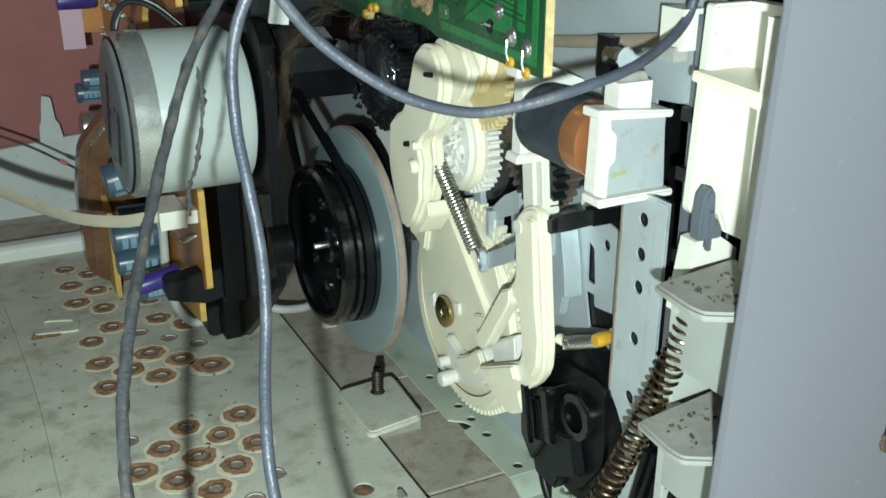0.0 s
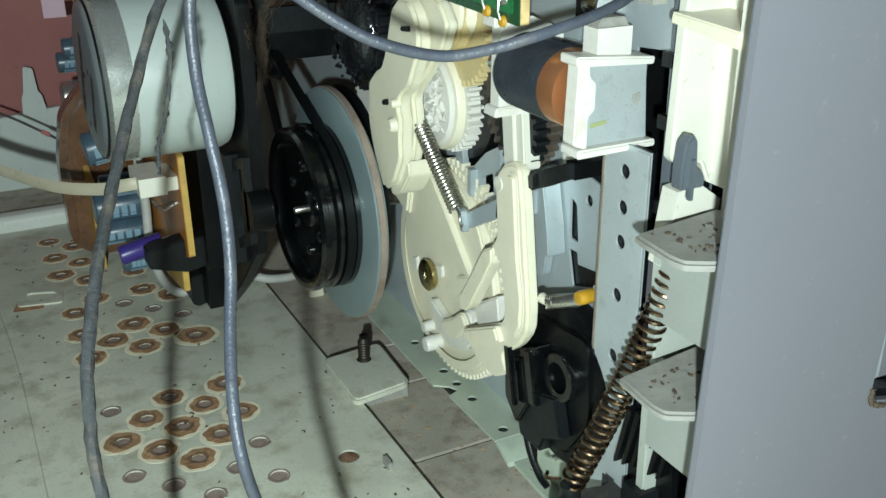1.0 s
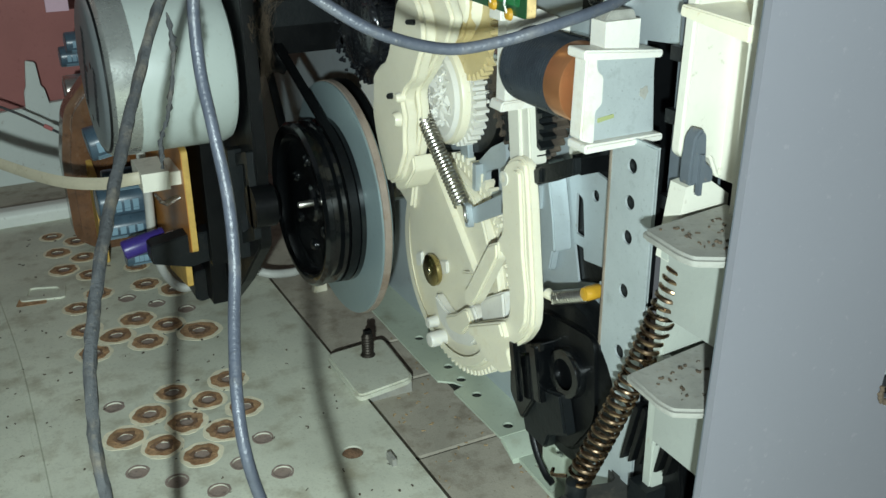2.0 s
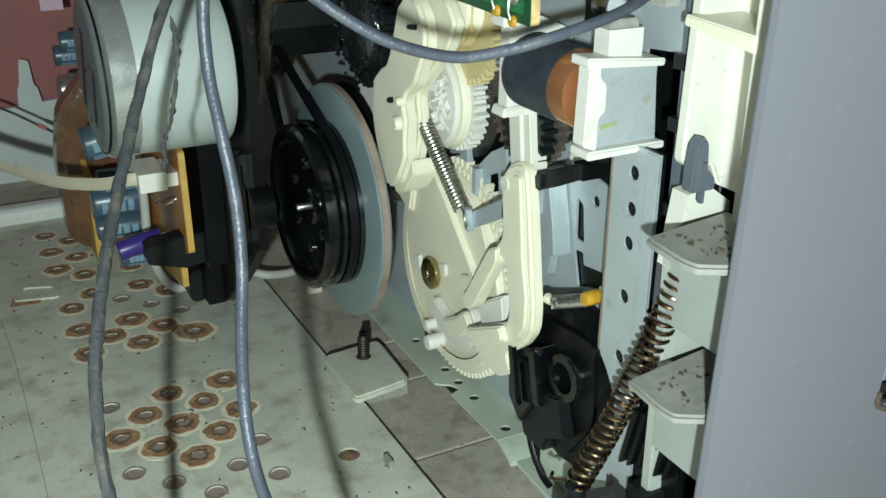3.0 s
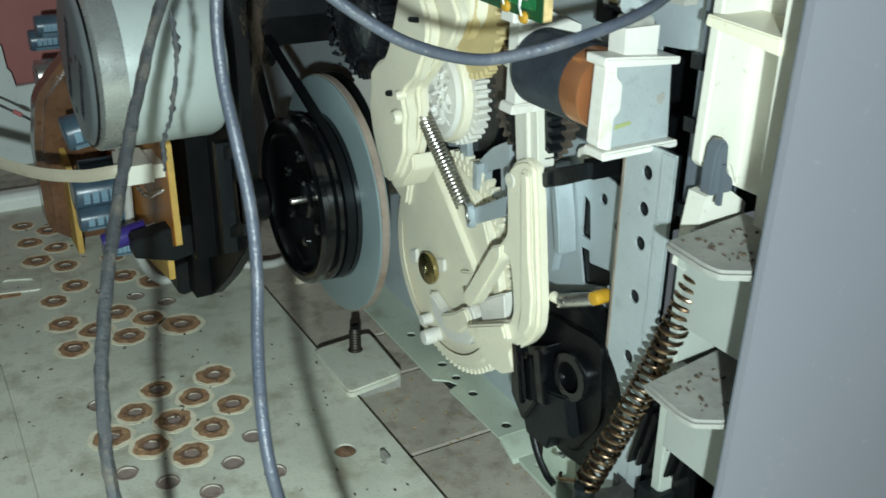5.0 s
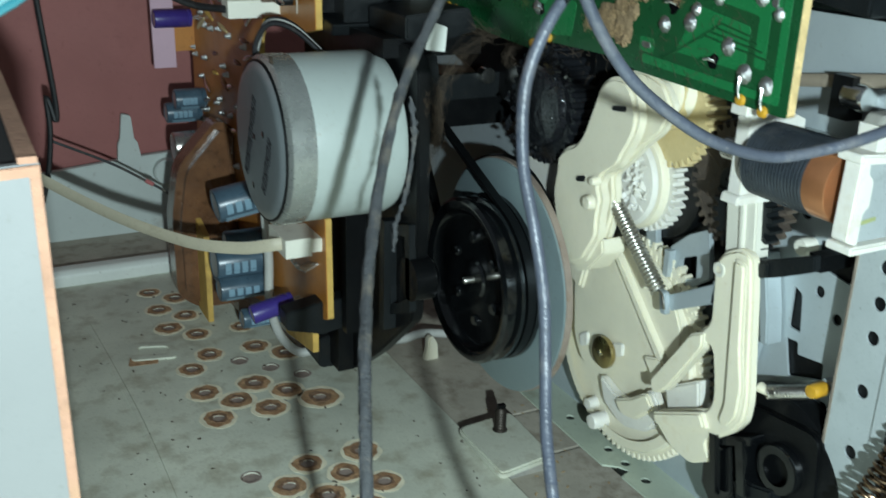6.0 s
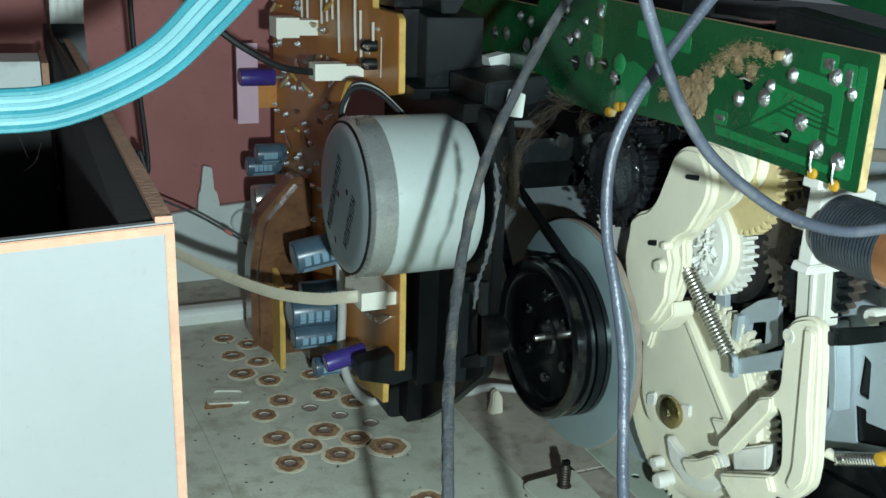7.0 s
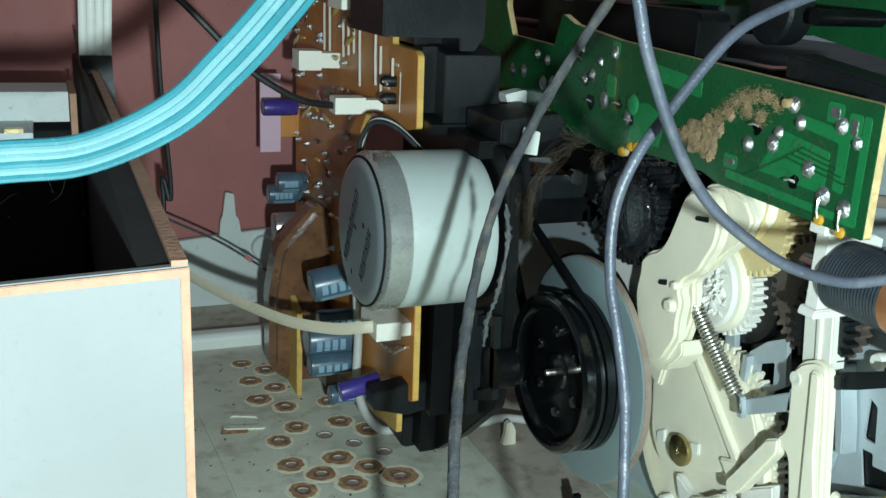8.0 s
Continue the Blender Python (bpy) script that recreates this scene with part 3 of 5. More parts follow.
for (y0, z0), count in (((222.6, 64.8), 10), ((210.8, 63.6), 7)):
    for k in range(count):
        a = Vector((y0, z0)) + Vector((-0.43, 0.90)) * 1.95 * k
        u, v = Vector((-0.43, 0.90)), Vector((-0.90, -0.43))
        tall = 2.9 if k % 3 else 2.5
        for b, c, e, f in ((0.0, 0.38, 0.0, tall), (0.95, 1.3, 0.0, tall), (0.38, 0.95, 0.0 if k % 2 else 1.2, 0.42 if k % 2 else 1.6)):
            q = [a + u * b + v * e, a + u * c + v * e, a + u * c + v * f, a + u * b + v * f]
            part("printed_mark", slab("x", [tuple(p) for p in q], 38.1, 38.22, (), 0, 0), print_black, lid, "black printed mark")
part("rust_fleck", tube(spline([(41.0, 211, 89.4), (40.4, 208.6, 88.8), (40.8, 207.2, 87.6), (40.2, 206.0, 86.4)]), 0.35, 6, ragged=0.5), dust_fibre, motor, "clump of brown dust on the band")

# ---- black plastic body behind the motor ----
body = thing("black_motor_bracket", (66, 215, 2), "black plastic motor bracket with ribs", "bracket")
part("back_plate", slab("x", [(196, 88), (200, 92), (262, 92), (262, 5), (246, 5), (230, 8), (214, 20), (197, 35), (195, 55)], 65.4, 68.2, (), 1.5, 0.3), black_plastic, body)
part("rib", box(60.5, 65.6, 222, 224.6, 22, 52, 0.4), black_plastic, body)
part("rib", box(62.5, 65.6, 205, 207.4, 30, 55, 0.4), charcoal, body)
part("rib", box(61.5, 65.6, 230, 240, 8, 24, 0.4), black_plastic, body)
part("window_frame", slab("x", [(208, 53), (196, 57), (195, 38), (206, 33)], 64.0, 65.5, [rounded([(206, 51), (198, 54), (197, 40), (204.6, 36)], 0.6)], 0.6), charcoal, body)
part("shaft_housing", lathe("x", (196, 45), [(0, 64), (4.6, 64), (4.6, 68.6), (3.6, 69.4), (0, 69.4)], 28), black_plastic, body)
part("foot", box(65.6, 70, 248, 260, 0.0, 8, 0.5), black_plastic, body)
part("lower_bar", slab("y", [(58.4, 7.4), (58.8, 14.8), (72, 16.4), (74, 9.5), (60, 6.4)], 236, 246, (), 0.8, 0.3), charcoal, body)
part("cross_bar", slab("y", [(47.5, 27.6), (47.5, 23.2), (56.4, 20.6), (62, 21.6), (67, 23.0), (67, 29), (56, 29)], 226.5, 232, (), 0.6, 0.3), charcoal, body)
part("top_shelf", box(62, 84, 205, 232, 89.0, 92.8, 0.5), black_plastic, body)
part("top_block", slab("y", [(66, 92.6), (66, 97.4), (80, 98.6), (82, 94), (76, 92.6)], 203, 222, (), 0.8, 0.4), charcoal, body)
part("hook", slab("y", [(70.2, 89.4), (72.8, 90.2), (74.2, 83), (72.8, 78.8), (71.4, 79.4), (72, 84)], 203, 206, (), 0.6, 0.3), charcoal, body)
beam = thing("black_cross_beam", (88, 212, 73), "black plastic cross beam bolted to the steel frame", "beam")
part("beam", box(66.5, 97, 208, 215, 73.2, 82.4, 0.8), black_plastic, beam)
part("beam_lip", box(68.0, 97, 206.4, 208.4, 79.4, 84.6, 0.5), charcoal, beam)
part("bolt", lathe("y", (86.0, 84.2), [(0, 204.6), (1.6, 204.8), (1.9, 205.6), (1.9, 206.8), (0, 206.8)], 16), bright_metal, beam)
upper_black = thing("black_upper_housing", (90, 220, 82), "black greasy gear housing under the green board", "housing")
part("housing", slab("x", [(172, 80), (198, 77), (236, 88), (236, 122), (172, 122)], 89.5, 96.8, (), 2, 0.5), black_plastic, upper_black)
part("greasy_gear", gear("x", (181.5, 83.0), 11.2, 10.0, 34, 84.6, 89.6), grease_black, upper_black, "greasy black toothed wheel")
part("greasy_hub", lathe("x", (181.5, 83.0), [(0, 82.4), (4, 82.4), (7.6, 83.2), (8.2, 85), (0, 85)], 28), grease_black, upper_black)
part("grease", smear([(181.5, 83.0, 83.4), (178.0, 86.0, 84.0), (186.0, 80.0, 84.0)], 7.5, 150, 43), grease_black, upper_black, "glistening black grease")
flag = solo("paper_flag", slab("y", [(68.2, 91.4), (72.4, 90.8), (72.8, 95.6), (69.2, 96.8)], 198.6, 199.2, (), 0.3, 0), lip_white, "small crumpled white paper flag stuck on black plastic", "label")

# ---- white nylon levers and gears of the mechanism ----
arm = thing("upper_lever", (82, 160, 56), "aged cream nylon lever with two dark pins", "lever", shift=(0.2, 0.3, -0.2))
part("arm", slab("x", [(161.8, 88.0), (160.8, 90.8), (157.9, 92.9), (154.1, 93.2), (151.6, 91.3), (149.8, 87.8), (150.4, 84.3), (152.8, 80.5), (154.1, 78.2), (157.6, 76.0), (159.0, 73.7), (157.6, 71.6), (158.3, 67.6), (158.0, 64.5), (161.6, 58.6), (166.3, 56.3), (169.0, 59.8), (171.6, 65.4), (172.6, 69.0), (171.8, 73.5), (171.9, 75.9), (169.2, 78.2), (166.5, 79.2), (164.4, 81.8)], 82.2, 85.0, (), 1.4, 0.7), cream, arm)
part("arm_back", slab("x", [(160.6, 90.0), (158.0, 93.4), (153.0, 94.6), (147.6, 93.4), (144.6, 90.0), (147.0, 85.4), (150.6, 82.6), (153.6, 79.5), (158.2, 75.3), (157.4, 72.5), (157.3, 68.6), (158.4, 64.6), (160.9, 58.3), (166.9, 55.6), (170.6, 60.5), (173.0, 66.0), (177.4, 68.6), (175.6, 71.0), (171.7, 75.6), (166.5, 80.8)], 84.8, 87.0, (), 1.2, 0.6), cream, arm)
part("toe", slab("x", [(167.0, 58.4), (160.6, 62.0), (158.0, 64.2), (157.4, 61.4), (161.6, 56.8), (165.4, 55.2)], 83.6, 88.6, (), 0.8, 0.5), cream, arm)
part("boss", lathe("x", (160.2, 70.4), [(0, 81.0), (1.0, 81.0), (1.3, 81.5), (1.4, 84), (0, 84)], 16), cream, arm)
part("spur", lathe("x", (159.6, 74.4), [(0, 81.2), (0.6, 81.3), (0.8, 81.7), (0.9, 84), (0, 84)], 12), cream, arm)
for name, y, z, w, h in (("pin", 154.6, 88.2, 1.8, 0.75), ("pin", 163.8, 73.8, 1.25, 0.9)):
    part(name, slab("x", [(y - w, z + h * 0.9), (y + w, z + h * 0.1), (y + w, z - h), (y - w, z - h * 0.4)], 81.9, 83.0, (), 0.4, 0.2), charcoal, arm, "dark steel pin in its slot")
part("inner_eye", lathe("x", (171.5, 66.6), [(1.6, 86.2), (2.9, 86.2), (3.1, 86.6), (3.1, 89), (1.6, 89)], 20), black_plastic, arm)

gear_side = thing("pale_side_gear", (90, 186, 62), "pale translucent nylon gear behind the lever", "gear", shift=(1.2, 0.5, -0.3))
part("wheel", gear("x", (182.4, 70.6), 8.0, 7.1, 36, 86.2, 89.0, 0), white_nylon, gear_side)
part("hub", lathe("x", (182.4, 70.6), [(0, 88.8), (2.2, 90.3), (2.2, 97.2), (0, 97.2)], 14), white_nylon, gear_side)
crown = thing("white_crown_gear", (90, 154, 66), "white nylon crown gear smeared with old grease", "gear", shift=(1.2, 0, 0))
part("dish", lathe("x", (161.0, 73.6), [(0, 88.2), (6.0, 88.2), (7.8, 88.4), (8.6, 89.2), (8.6, 90.0), (0, 90.0)], 40), white_nylon, crown)
part("rim", lathe("x", (160.6, 73.8), [(8.2, 89.0), (8.9, 89.2), (9.2, 89.8), (9.2, 90.6), (8.2, 90.6)], 48), cream, crown, "yellowed rim")
part("teeth", gear("x", (158.4, 73.7), 9.0, 7.8, 34, 90.6, 93.2, 0), white_nylon, crown)
part("shaft", lathe("x", (158.2, 73.6), [(0, 94), (2.2, 94), (2.2, 97.4), (0, 97.4)], 14), white_nylon, crown)
yellow = thing("yellowed_gear", (92, 148, 76), "large yellowed nylon gear behind the lever", "gear", shift=(1.2, 0, 0))
part("wheel", gear("x", (152.6, 87.2), 9.4, 8.3, 36, 90.2, 94.6, 0), cream_dark, yellow)
part("hub_dome", lathe("x", (152.0, 91.0), [(0, 86.4), (2.6, 86.6), (4.2, 87.6), (5.2, 90.4), (0, 90.4)], 28), cream, yellow)
part("web", slab("x", [(160, 97), (150, 97), (147, 92), (149, 85), (157, 83)], 87.6, 90.3, (), 2.5, 0.6), cream_dark, yellow)
part("shaft", lathe("x", (152.6, 87.2), [(0, 94.5), (2.2, 94.5), (2.2, 97.4), (0, 97.4)], 14), cream_dark, yellow)
part("grease", smear([(161.0, 73.6, 88.0)], 7.0, 130, 41), white_nylon, crown, "lumps of dried white grease")
part("grease", smear([(154.0, 90.0, 87.2), (156.0, 87.0, 87.4)], 3.4, 40, 42), cream_dark, yellow, "lumps of dried yellow grease")
darkgear = thing("dark_gear", (94, 138, 66), "dark brown toothed wheel matted with dust", "gear")
part("wheel", gear("x", (137.0, 78.4), 10.6, 9.4, 38, 93.0, 95.6, 0), material("dusty_brown_gear", (0.055, 0.042, 0.032), 0.7, 0, 0.3, 150, (0.16, 0.12, 0.08), 0.25, 130, 0.4), darkgear)
part("hub", lathe("x", (136.4, 79.4), [(0, 91), (2.6, 91), (2.6, 97.4), (0, 97.4)], 18), charcoal, darkgear)
part("back_wheel", gear("x", (133.0, 75.4), 6.4, 5.2, 22, 90.6, 93.0, 0), charcoal, darkgear)
solo("black_backing_wheel", lathe("x", (156.6, 74.2), [(0, 94.3), (10.4, 94.3), (10.6, 94.6), (10.6, 96.9), (0, 96.9)], 40), black_plastic, "black plastic wheel behind the white crown gear", "gear")

cam_gear = thing("cam_gear", (92, 160, 18), "large cream nylon cam gear with fine teeth", "gear", shift=(1.6, -0.8, 0))
CY, CZ = 160.5, 40.2
part("wheel", gear("x", (CY, CZ), 21.6, 20.6, 84, 91.0, 93.4, 0), cream, cam_gear)
part("cam_rim", lathe("x", (CY, CZ), [(17.6, 89.8), (19.4, 89.8), (19.8, 90.3), (19.8, 91.2), (17.6, 91.2)], 64), cream, cam_gear)
part("cam_track", slab("x", [(165.4, 33), (163, 27.6), (157, 25.6), (150, 28), (146, 33.5), (149.6, 37.4), (155, 32), (160, 31)], 89.0, 91.1, (), 1.6, 0.5), white_nylon, cam_gear)
part("cam_finger", slab("x", [(158.6, 31), (156.4, 28.8), (152, 29.8), (147.6, 34.2), (150.0, 36.6), (154, 33.4)], 87.9, 89.2, (), 1.0, 0.4), cream, cam_gear)
part("cam_block", slab("x", [(145.6, 40), (137.6, 45), (136, 36), (143, 31.6)], 88.4, 91.2, (), 0.8, 0.4), white_nylon, cam_gear)
part("stop_tooth", slab("x", [(137.6, 40.4), (134.6, 41.6), (133.8, 33.8), (138.6, 31.8)], 90.0, 93.0, (), 0.5, 0.3), white_nylon, cam_gear)
part("peg", lathe("x", (164.6, 22.8), [(0, 87.4), (1.4, 87.6), (1.6, 88), (1.6, 91.2), (0, 91.2)], 14), white_nylon, cam_gear)
part("peg", lathe("x", (168.0, 24.8), [(0, 88.8), (1.1, 88.9), (1.3, 91.2), (0, 91.2)], 12), white_nylon, cam_gear)
part("shaft", lathe("x", (CY, CZ), [(0, 93.3), (2.6, 93.3), (2.6, 97.4), (0, 97.4)], 14), white_nylon, cam_gear)
part("upper_teeth", gear("x", (157.0, 46.0), 17.0, 15.8, 56, 91.2, 93.0, 0), cream, cam_gear)

sector = thing("sector_plate", (89, 160, 32), "cream nylon sector plate held by a brass screw", "lever", shift=(2.0, 0, 0))
part("plate", slab("x", [(175.6, 52.4), (167.4, 55.4), (163.2, 60.5), (154.8, 54.2), (145.6, 44.6), (149.2, 40.8), (158.4, 35.9), (165.0, 33.0), (170.4, 33.0), (173.6, 37.5)], 88.4, 90.4, (), 1.8, 0.5), cream, sector)
part("ridge", slab("x", [(164.0, 60.4), (162.6, 60.8), (145.4, 44.6), (146.4, 43.2)], 87.6, 90.4, (), 0.4, 0.4), cream, sector)
part("shoulder", slab("x", [(178.6, 51.0), (176.4, 55.6), (169.4, 56.6), (171.6, 48.0)], 87.4, 90.4, (), 1.0, 0.5), cream, sector)
part("slot_left", slab("x", rounded([(171.0, 38.9), (168.4, 40.4), (168.0, 37.6), (170.6, 36.2)], 0.8), 87.9, 88.7, (), 0, 0.2), white_nylon, sector)
part("slot_right", slab("x", rounded([(160.4, 41.6), (157.4, 42.6), (157.2, 40.0), (160.0, 38.8)], 0.8), 87.9, 88.7, (), 0, 0.2), white_nylon, sector)
screw = thing("brass_screw", (86, 162.4, 36), "brass cross-head screw with a wide flat head", "screw", shift=(3.1, -0.6, 0.4))
SY, SZ = 162.2, 38.8
part("head", lathe("x", (SY, SZ), [(0, 85.2), (2.7, 85.2), (3.1, 85.5), (3.1, 86.3), (2.9, 86.6), (0, 86.6)], 32), brass, screw)
part("collar", lathe("x", (SY, SZ), [(0, 86.5), (1.7, 86.5), (1.7, 88.6), (0, 88.6)], 20), brass, screw)
part("cross", box(85.06, 85.25, SY - 0.75, SY + 0.75, SZ - 0.14, SZ + 0.14, 0.0), bright_metal, screw, "bright worn cross slot")
part("cross", box(85.05, 85.25, SY - 0.14, SY + 0.14, SZ - 0.75, SZ + 0.75, 0.0), bright_metal, screw, "bright worn cross slot")

inner = thing("inner_lever", (90, 150, 42), "cream nylon lever beside the sector plate", "lever", shift=(1.6, 0, 0))
part("blade", slab("x", [(164.4, 60.2), (158.0, 61.4), (153.0, 59.8), (148.7, 57.8), (145.1, 54.3), (142.8, 50.0), (143.3, 44.9), (145.9, 42.3), (147.6, 43.4), (156.0, 52.4)], 89.2, 91.0, (), 1.2, 0.4), cream, inner)
part("toe", slab("x", [(150.6, 43.4), (146.0, 45.0), (143.4, 42.2), (146.4, 39.4)], 87.6, 90.4, (), 0.8, 0.4), cream, inner)
lever = thing("upright_lever", (89, 130, 30), "cream nylon upright lever with a hooked foot", "lever")
part("stem", slab("x", [(132.8, 69.8), (134.9, 67.2), (134.4, 63.7), (134.0, 57.4), (137.0, 53.8), (135.8, 51.8), (133.8, 53.6), (132.7, 52.6), (131.7, 48.4), (131.2, 44.6), (132.2, 42.4), (144.4, 35.8), (144.9, 34.2), (142.3, 32.6), (139.4, 31.0), (134.6, 30.7), (129.6, 34.0), (131.6, 36.6), (126.3, 41.0), (123.9, 44.3), (123.7, 48.4), (124.3, 52.5), (124.9, 56.6), (126.0, 64.7), (127.2, 70.8), (129.6, 71.4)], 88.0, 90.2, (), 1.2, 0.55), cream, lever)
part("rail", slab("x", [(130.0, 69.8), (127.6, 69.6), (126.0, 56), (124.6, 50), (124.8, 44.8), (127.0, 41.6), (128.9, 42.6), (128.0, 46), (128.6, 53)], 87.2, 88.4, (), 1.0, 0.5), cream, lever)
part("lip", slab("x", [(132.4, 42.0), (143.6, 36.2), (142.8, 34.4), (130.8, 39.6)], 86.8, 88.4, (), 0.6, 0.4), cream, lever)
part("brace", slab("x", [(137.6, 53.8), (134.6, 55.4), (134.4, 52.6), (141.6, 41.6), (143.2, 40.0), (145.2, 39.2), (146.0, 41.6), (144.4, 43.8)], 87.4, 89.8, (), 0.8, 0.5), cream, lever)
part("upper_stem", slab("x", [(135.8, 81.0), (134.2, 68.4), (128.0, 70.0), (129.4, 81.0)], 89.4, 92.4, (), 0.4, 0.4), ivory, lever)
part("stem_rib", slab("x", [(132.4, 81.0), (131.0, 70.0), (130.2, 70.0), (131.4, 81.0)], 88.9, 89.6, (), 0.2, 0.2), ivory, lever)
part("eye", lathe("x", (133.4, 66.6), [(0.6, 87.8), (1.2, 87.8), (1.3, 88.4), (0.6, 88.4)], 14), ivory, lever)
part("spring_peg", lathe("y", (91.0, 49.8), [(0, 122.0), (0.6, 122.1), (0.9, 124.4), (0, 124.6)], 12), cream, lever)
part("side_peg", lathe("x", (124.4, 72.4), [(0, 94.6), (1.2, 94.6), (1.4, 94.9), (1.4, 97), (0, 97)], 16), ivory, lever)
tabk = thing("black_stop", (90, 124, 66), "black plastic stop arm beside the lever", "stop")
part("arm", slab("x", [(128.8, 69.4), (123.5, 71.6), (117.4, 74.3), (117.0, 71.9), (122.8, 69.0), (128.6, 66.5)], 89.8, 91.2, (), 0.4, 0.3), charcoal, tabk)
part("pad", slab("x", [(128.4, 69.2), (125.4, 70.4), (125.2, 68.2), (128.2, 66.9)], 89.3, 89.9, (), 0.3, 0.15), charcoal, tabk)
part("root", box(91.0, 97.1, 117.0, 119.4, 71.6, 74.0, 0.3), black_plastic, tabk)

spring_a = thing("tension_spring", (86, 152, 58), "thin plated tension spring hooked between lever and steel lug", "spring", shift=(1.3, 0, -0.4))
part("coil", helix((85.2, 160.2, 71.6), (85.6, 145.6, 58.8), 1.25, 27, 0.23), spring_metal, spring_a)
part("hook", tube(spline([(85.2, 160.0, 71.8), (84.6, 162.2, 72.4), (84.2, 163.2, 74.2), (84.4, 162.2, 75.6), (84.6, 161.0, 75.4)]), 0.22, 6), spring_metal, spring_a)
part("loop", tube(spline([(85.6, 145.8, 59.0), (85.4, 144.4, 58.6), (85.2, 143.6, 57.4), (85.6, 143.8, 56.2), (86.2, 144.6, 56.4)]), 0.22, 6), spring_metal, spring_a)
lug = thing("steel_lug", (88, 140, 56), "pale steel hook lug that holds the spring", "bracket", shift=(1.3, 0, -0.4))
part("strip", slab("x", [(145.0, 58.0), (134.6, 64.0), (133.8, 61.0), (143.8, 55.6)], 87.0, 87.9, (), 0.3, 0.15), steel, lug)
part("hook_end", slab("x", [(146.2, 58.8), (144.6, 58.8), (143.8, 55.0), (145.2, 54.8)], 86.0, 87.2, (), 0.3, 0.2), steel, lug)
part("root", box(87.0, 95.5, 133.6, 134.6, 60.6, 64.6, 0.2), steel, lug)
spring_b = thing("short_spring", (91, 120, 48), "short plated spring with an amber varnished end", "spring")
part("coil", helix((91.0, 122.6, 49.8), (93.0, 116.6, 52.4), 0.95, 15, 0.24), spring_metal, spring_b)
part("amber_end", lathe("x", (115.4, 53.4), [(0, 91.2), (1.0, 91.4), (1.15, 92.0), (1.15, 94.0), (0.8, 94.6), (0, 94.7)], 14), amber_cap, spring_b, "amber varnished spring end")
part("tail", box(94.6, 97.1, 113.6, 116, 52.4, 54.6, 0.4), steel, spring_b)

reel = thing("black_reel_housing", (94, 127, 20), "black plastic round housing with a moulded bracket", "housing", shift=(0, -3.6, 2.0))
part("drum", lathe("x", (125.0, 33.0), [(0, 92.6), (13.2, 92.6), (14.2, 93.2), (14.4, 94.2), (14.4, 96.8), (0, 96.8)], 48), black_plastic, reel)
part("face", slab("x", [(136.6, 33.4), (132, 43.6), (116.0, 45.4), (114.6, 31), (121, 21.6), (137, 20)], 92.0, 95.0, (), 3.0, 0.6), black_plastic, reel)
part("ring", lathe("x", (122.0, 36.4), [(2.6, 90.4), (3.9, 90.4), (4.1, 90.8), (4.1, 92.4), (2.6, 92.4)], 24), black_gloss, reel)
part("block", slab("x", [(136.6, 32.0), (130.6, 36.0), (129.0, 28), (132.4, 22.4), (136.2, 26)], 89.4, 92.4, (), 0.6, 0.4), black_gloss, reel)
part("rail", slab("x", [(136.4, 35.0), (126.6, 40.0), (126.4, 38.6), (136.0, 33.4)], 89.0, 92.0, (), 0.3, 0.3), black_gloss, reel)
part("ridge", slab("x", [(134.4, 37.2), (132.8, 37.6), (130.8, 27.0), (132.4, 26.6)], 87.8, 89.0, (), 0.3, 0.3), black_gloss, reel)
part("leg", tube(spline([(91.4, 133.6, 24), (91.0, 130.4, 18), (91.0, 127, 14.6), (91.2, 124.6, 13.6)]), 0.6, 8, 0.6), black_plastic, reel)
part("lower_block", slab("x", [(135.0, 26.0), (130.0, 28.0), (125.0, 23.5), (126.6, 19.6), (132.6, 19.6)], 90.4, 94.6, (), 0.7, 0.4), charcoal, reel)
part("step_block", slab("x", [(130.0, 30.4), (121.8, 33.0), (119.6, 26.4), (126.6, 22.6)], 89.8, 92.2, (), 0.6, 0.4), charcoal, reel)
part("slot_bar", slab("x", [(129.6, 38.4), (127.6, 39.0), (125.4, 29.6), (127.4, 29.2)], 88.6, 92.2, (), 0.3, 0.3), black_gloss, reel)

# ---- solenoid ----
sol = thing("solenoid", (91, 116, 78), "solenoid with copper coil, white bobbin and steel yoke", "solenoid")
part("yoke", slab("y", [(86.2, 79.4), (96.8, 79.4), (96.0, 90.0), (86.2, 90.8)], 109.0, 110.4, (), 0.3, 0.2), steel_worn, sol)
part("yoke_side", box(95.8, 97.0, 110.2, 128, 79.6, 89.6, 0.2), steel_worn, sol)
part("bobbin_top", slab("y", [(84.2, 90.4), (96.4, 89.6), (96.5, 90.6), (84.2, 91.7)], 107.8, 112.0, (), 0.4, 0.3), white_nylon, sol)
part("bobbin_bottom", slab("y", [(84.8, 78.2), (97.4, 78.4), (97.3, 79.4), (84.8, 79.4)], 107.6, 112.0, (), 0.4, 0.3), white_nylon, sol)
part("bobbin_cheek", slab("y", [(84.4, 80.0), (86.6, 79.2), (86.6, 83.6), (87.6, 84.4), (87.6, 88.0), (86.6, 88.8), (86.4, 91.4), (84.8, 91.2)], 108.2, 111.0, (), 0.5, 0.4), white_nylon, sol)
part("terminal_block", box(88.2, 93.6, 109.4, 112.6, 90.8, 94.6, 0.5), white_nylon, sol)
part("block_cap", slab("y", [(88.4, 94.5), (93.4, 94.5), (92.8, 95.8), (89.2, 95.8)], 109.9, 112.4, (), 0.4, 0.3), dusty_grey, sol)
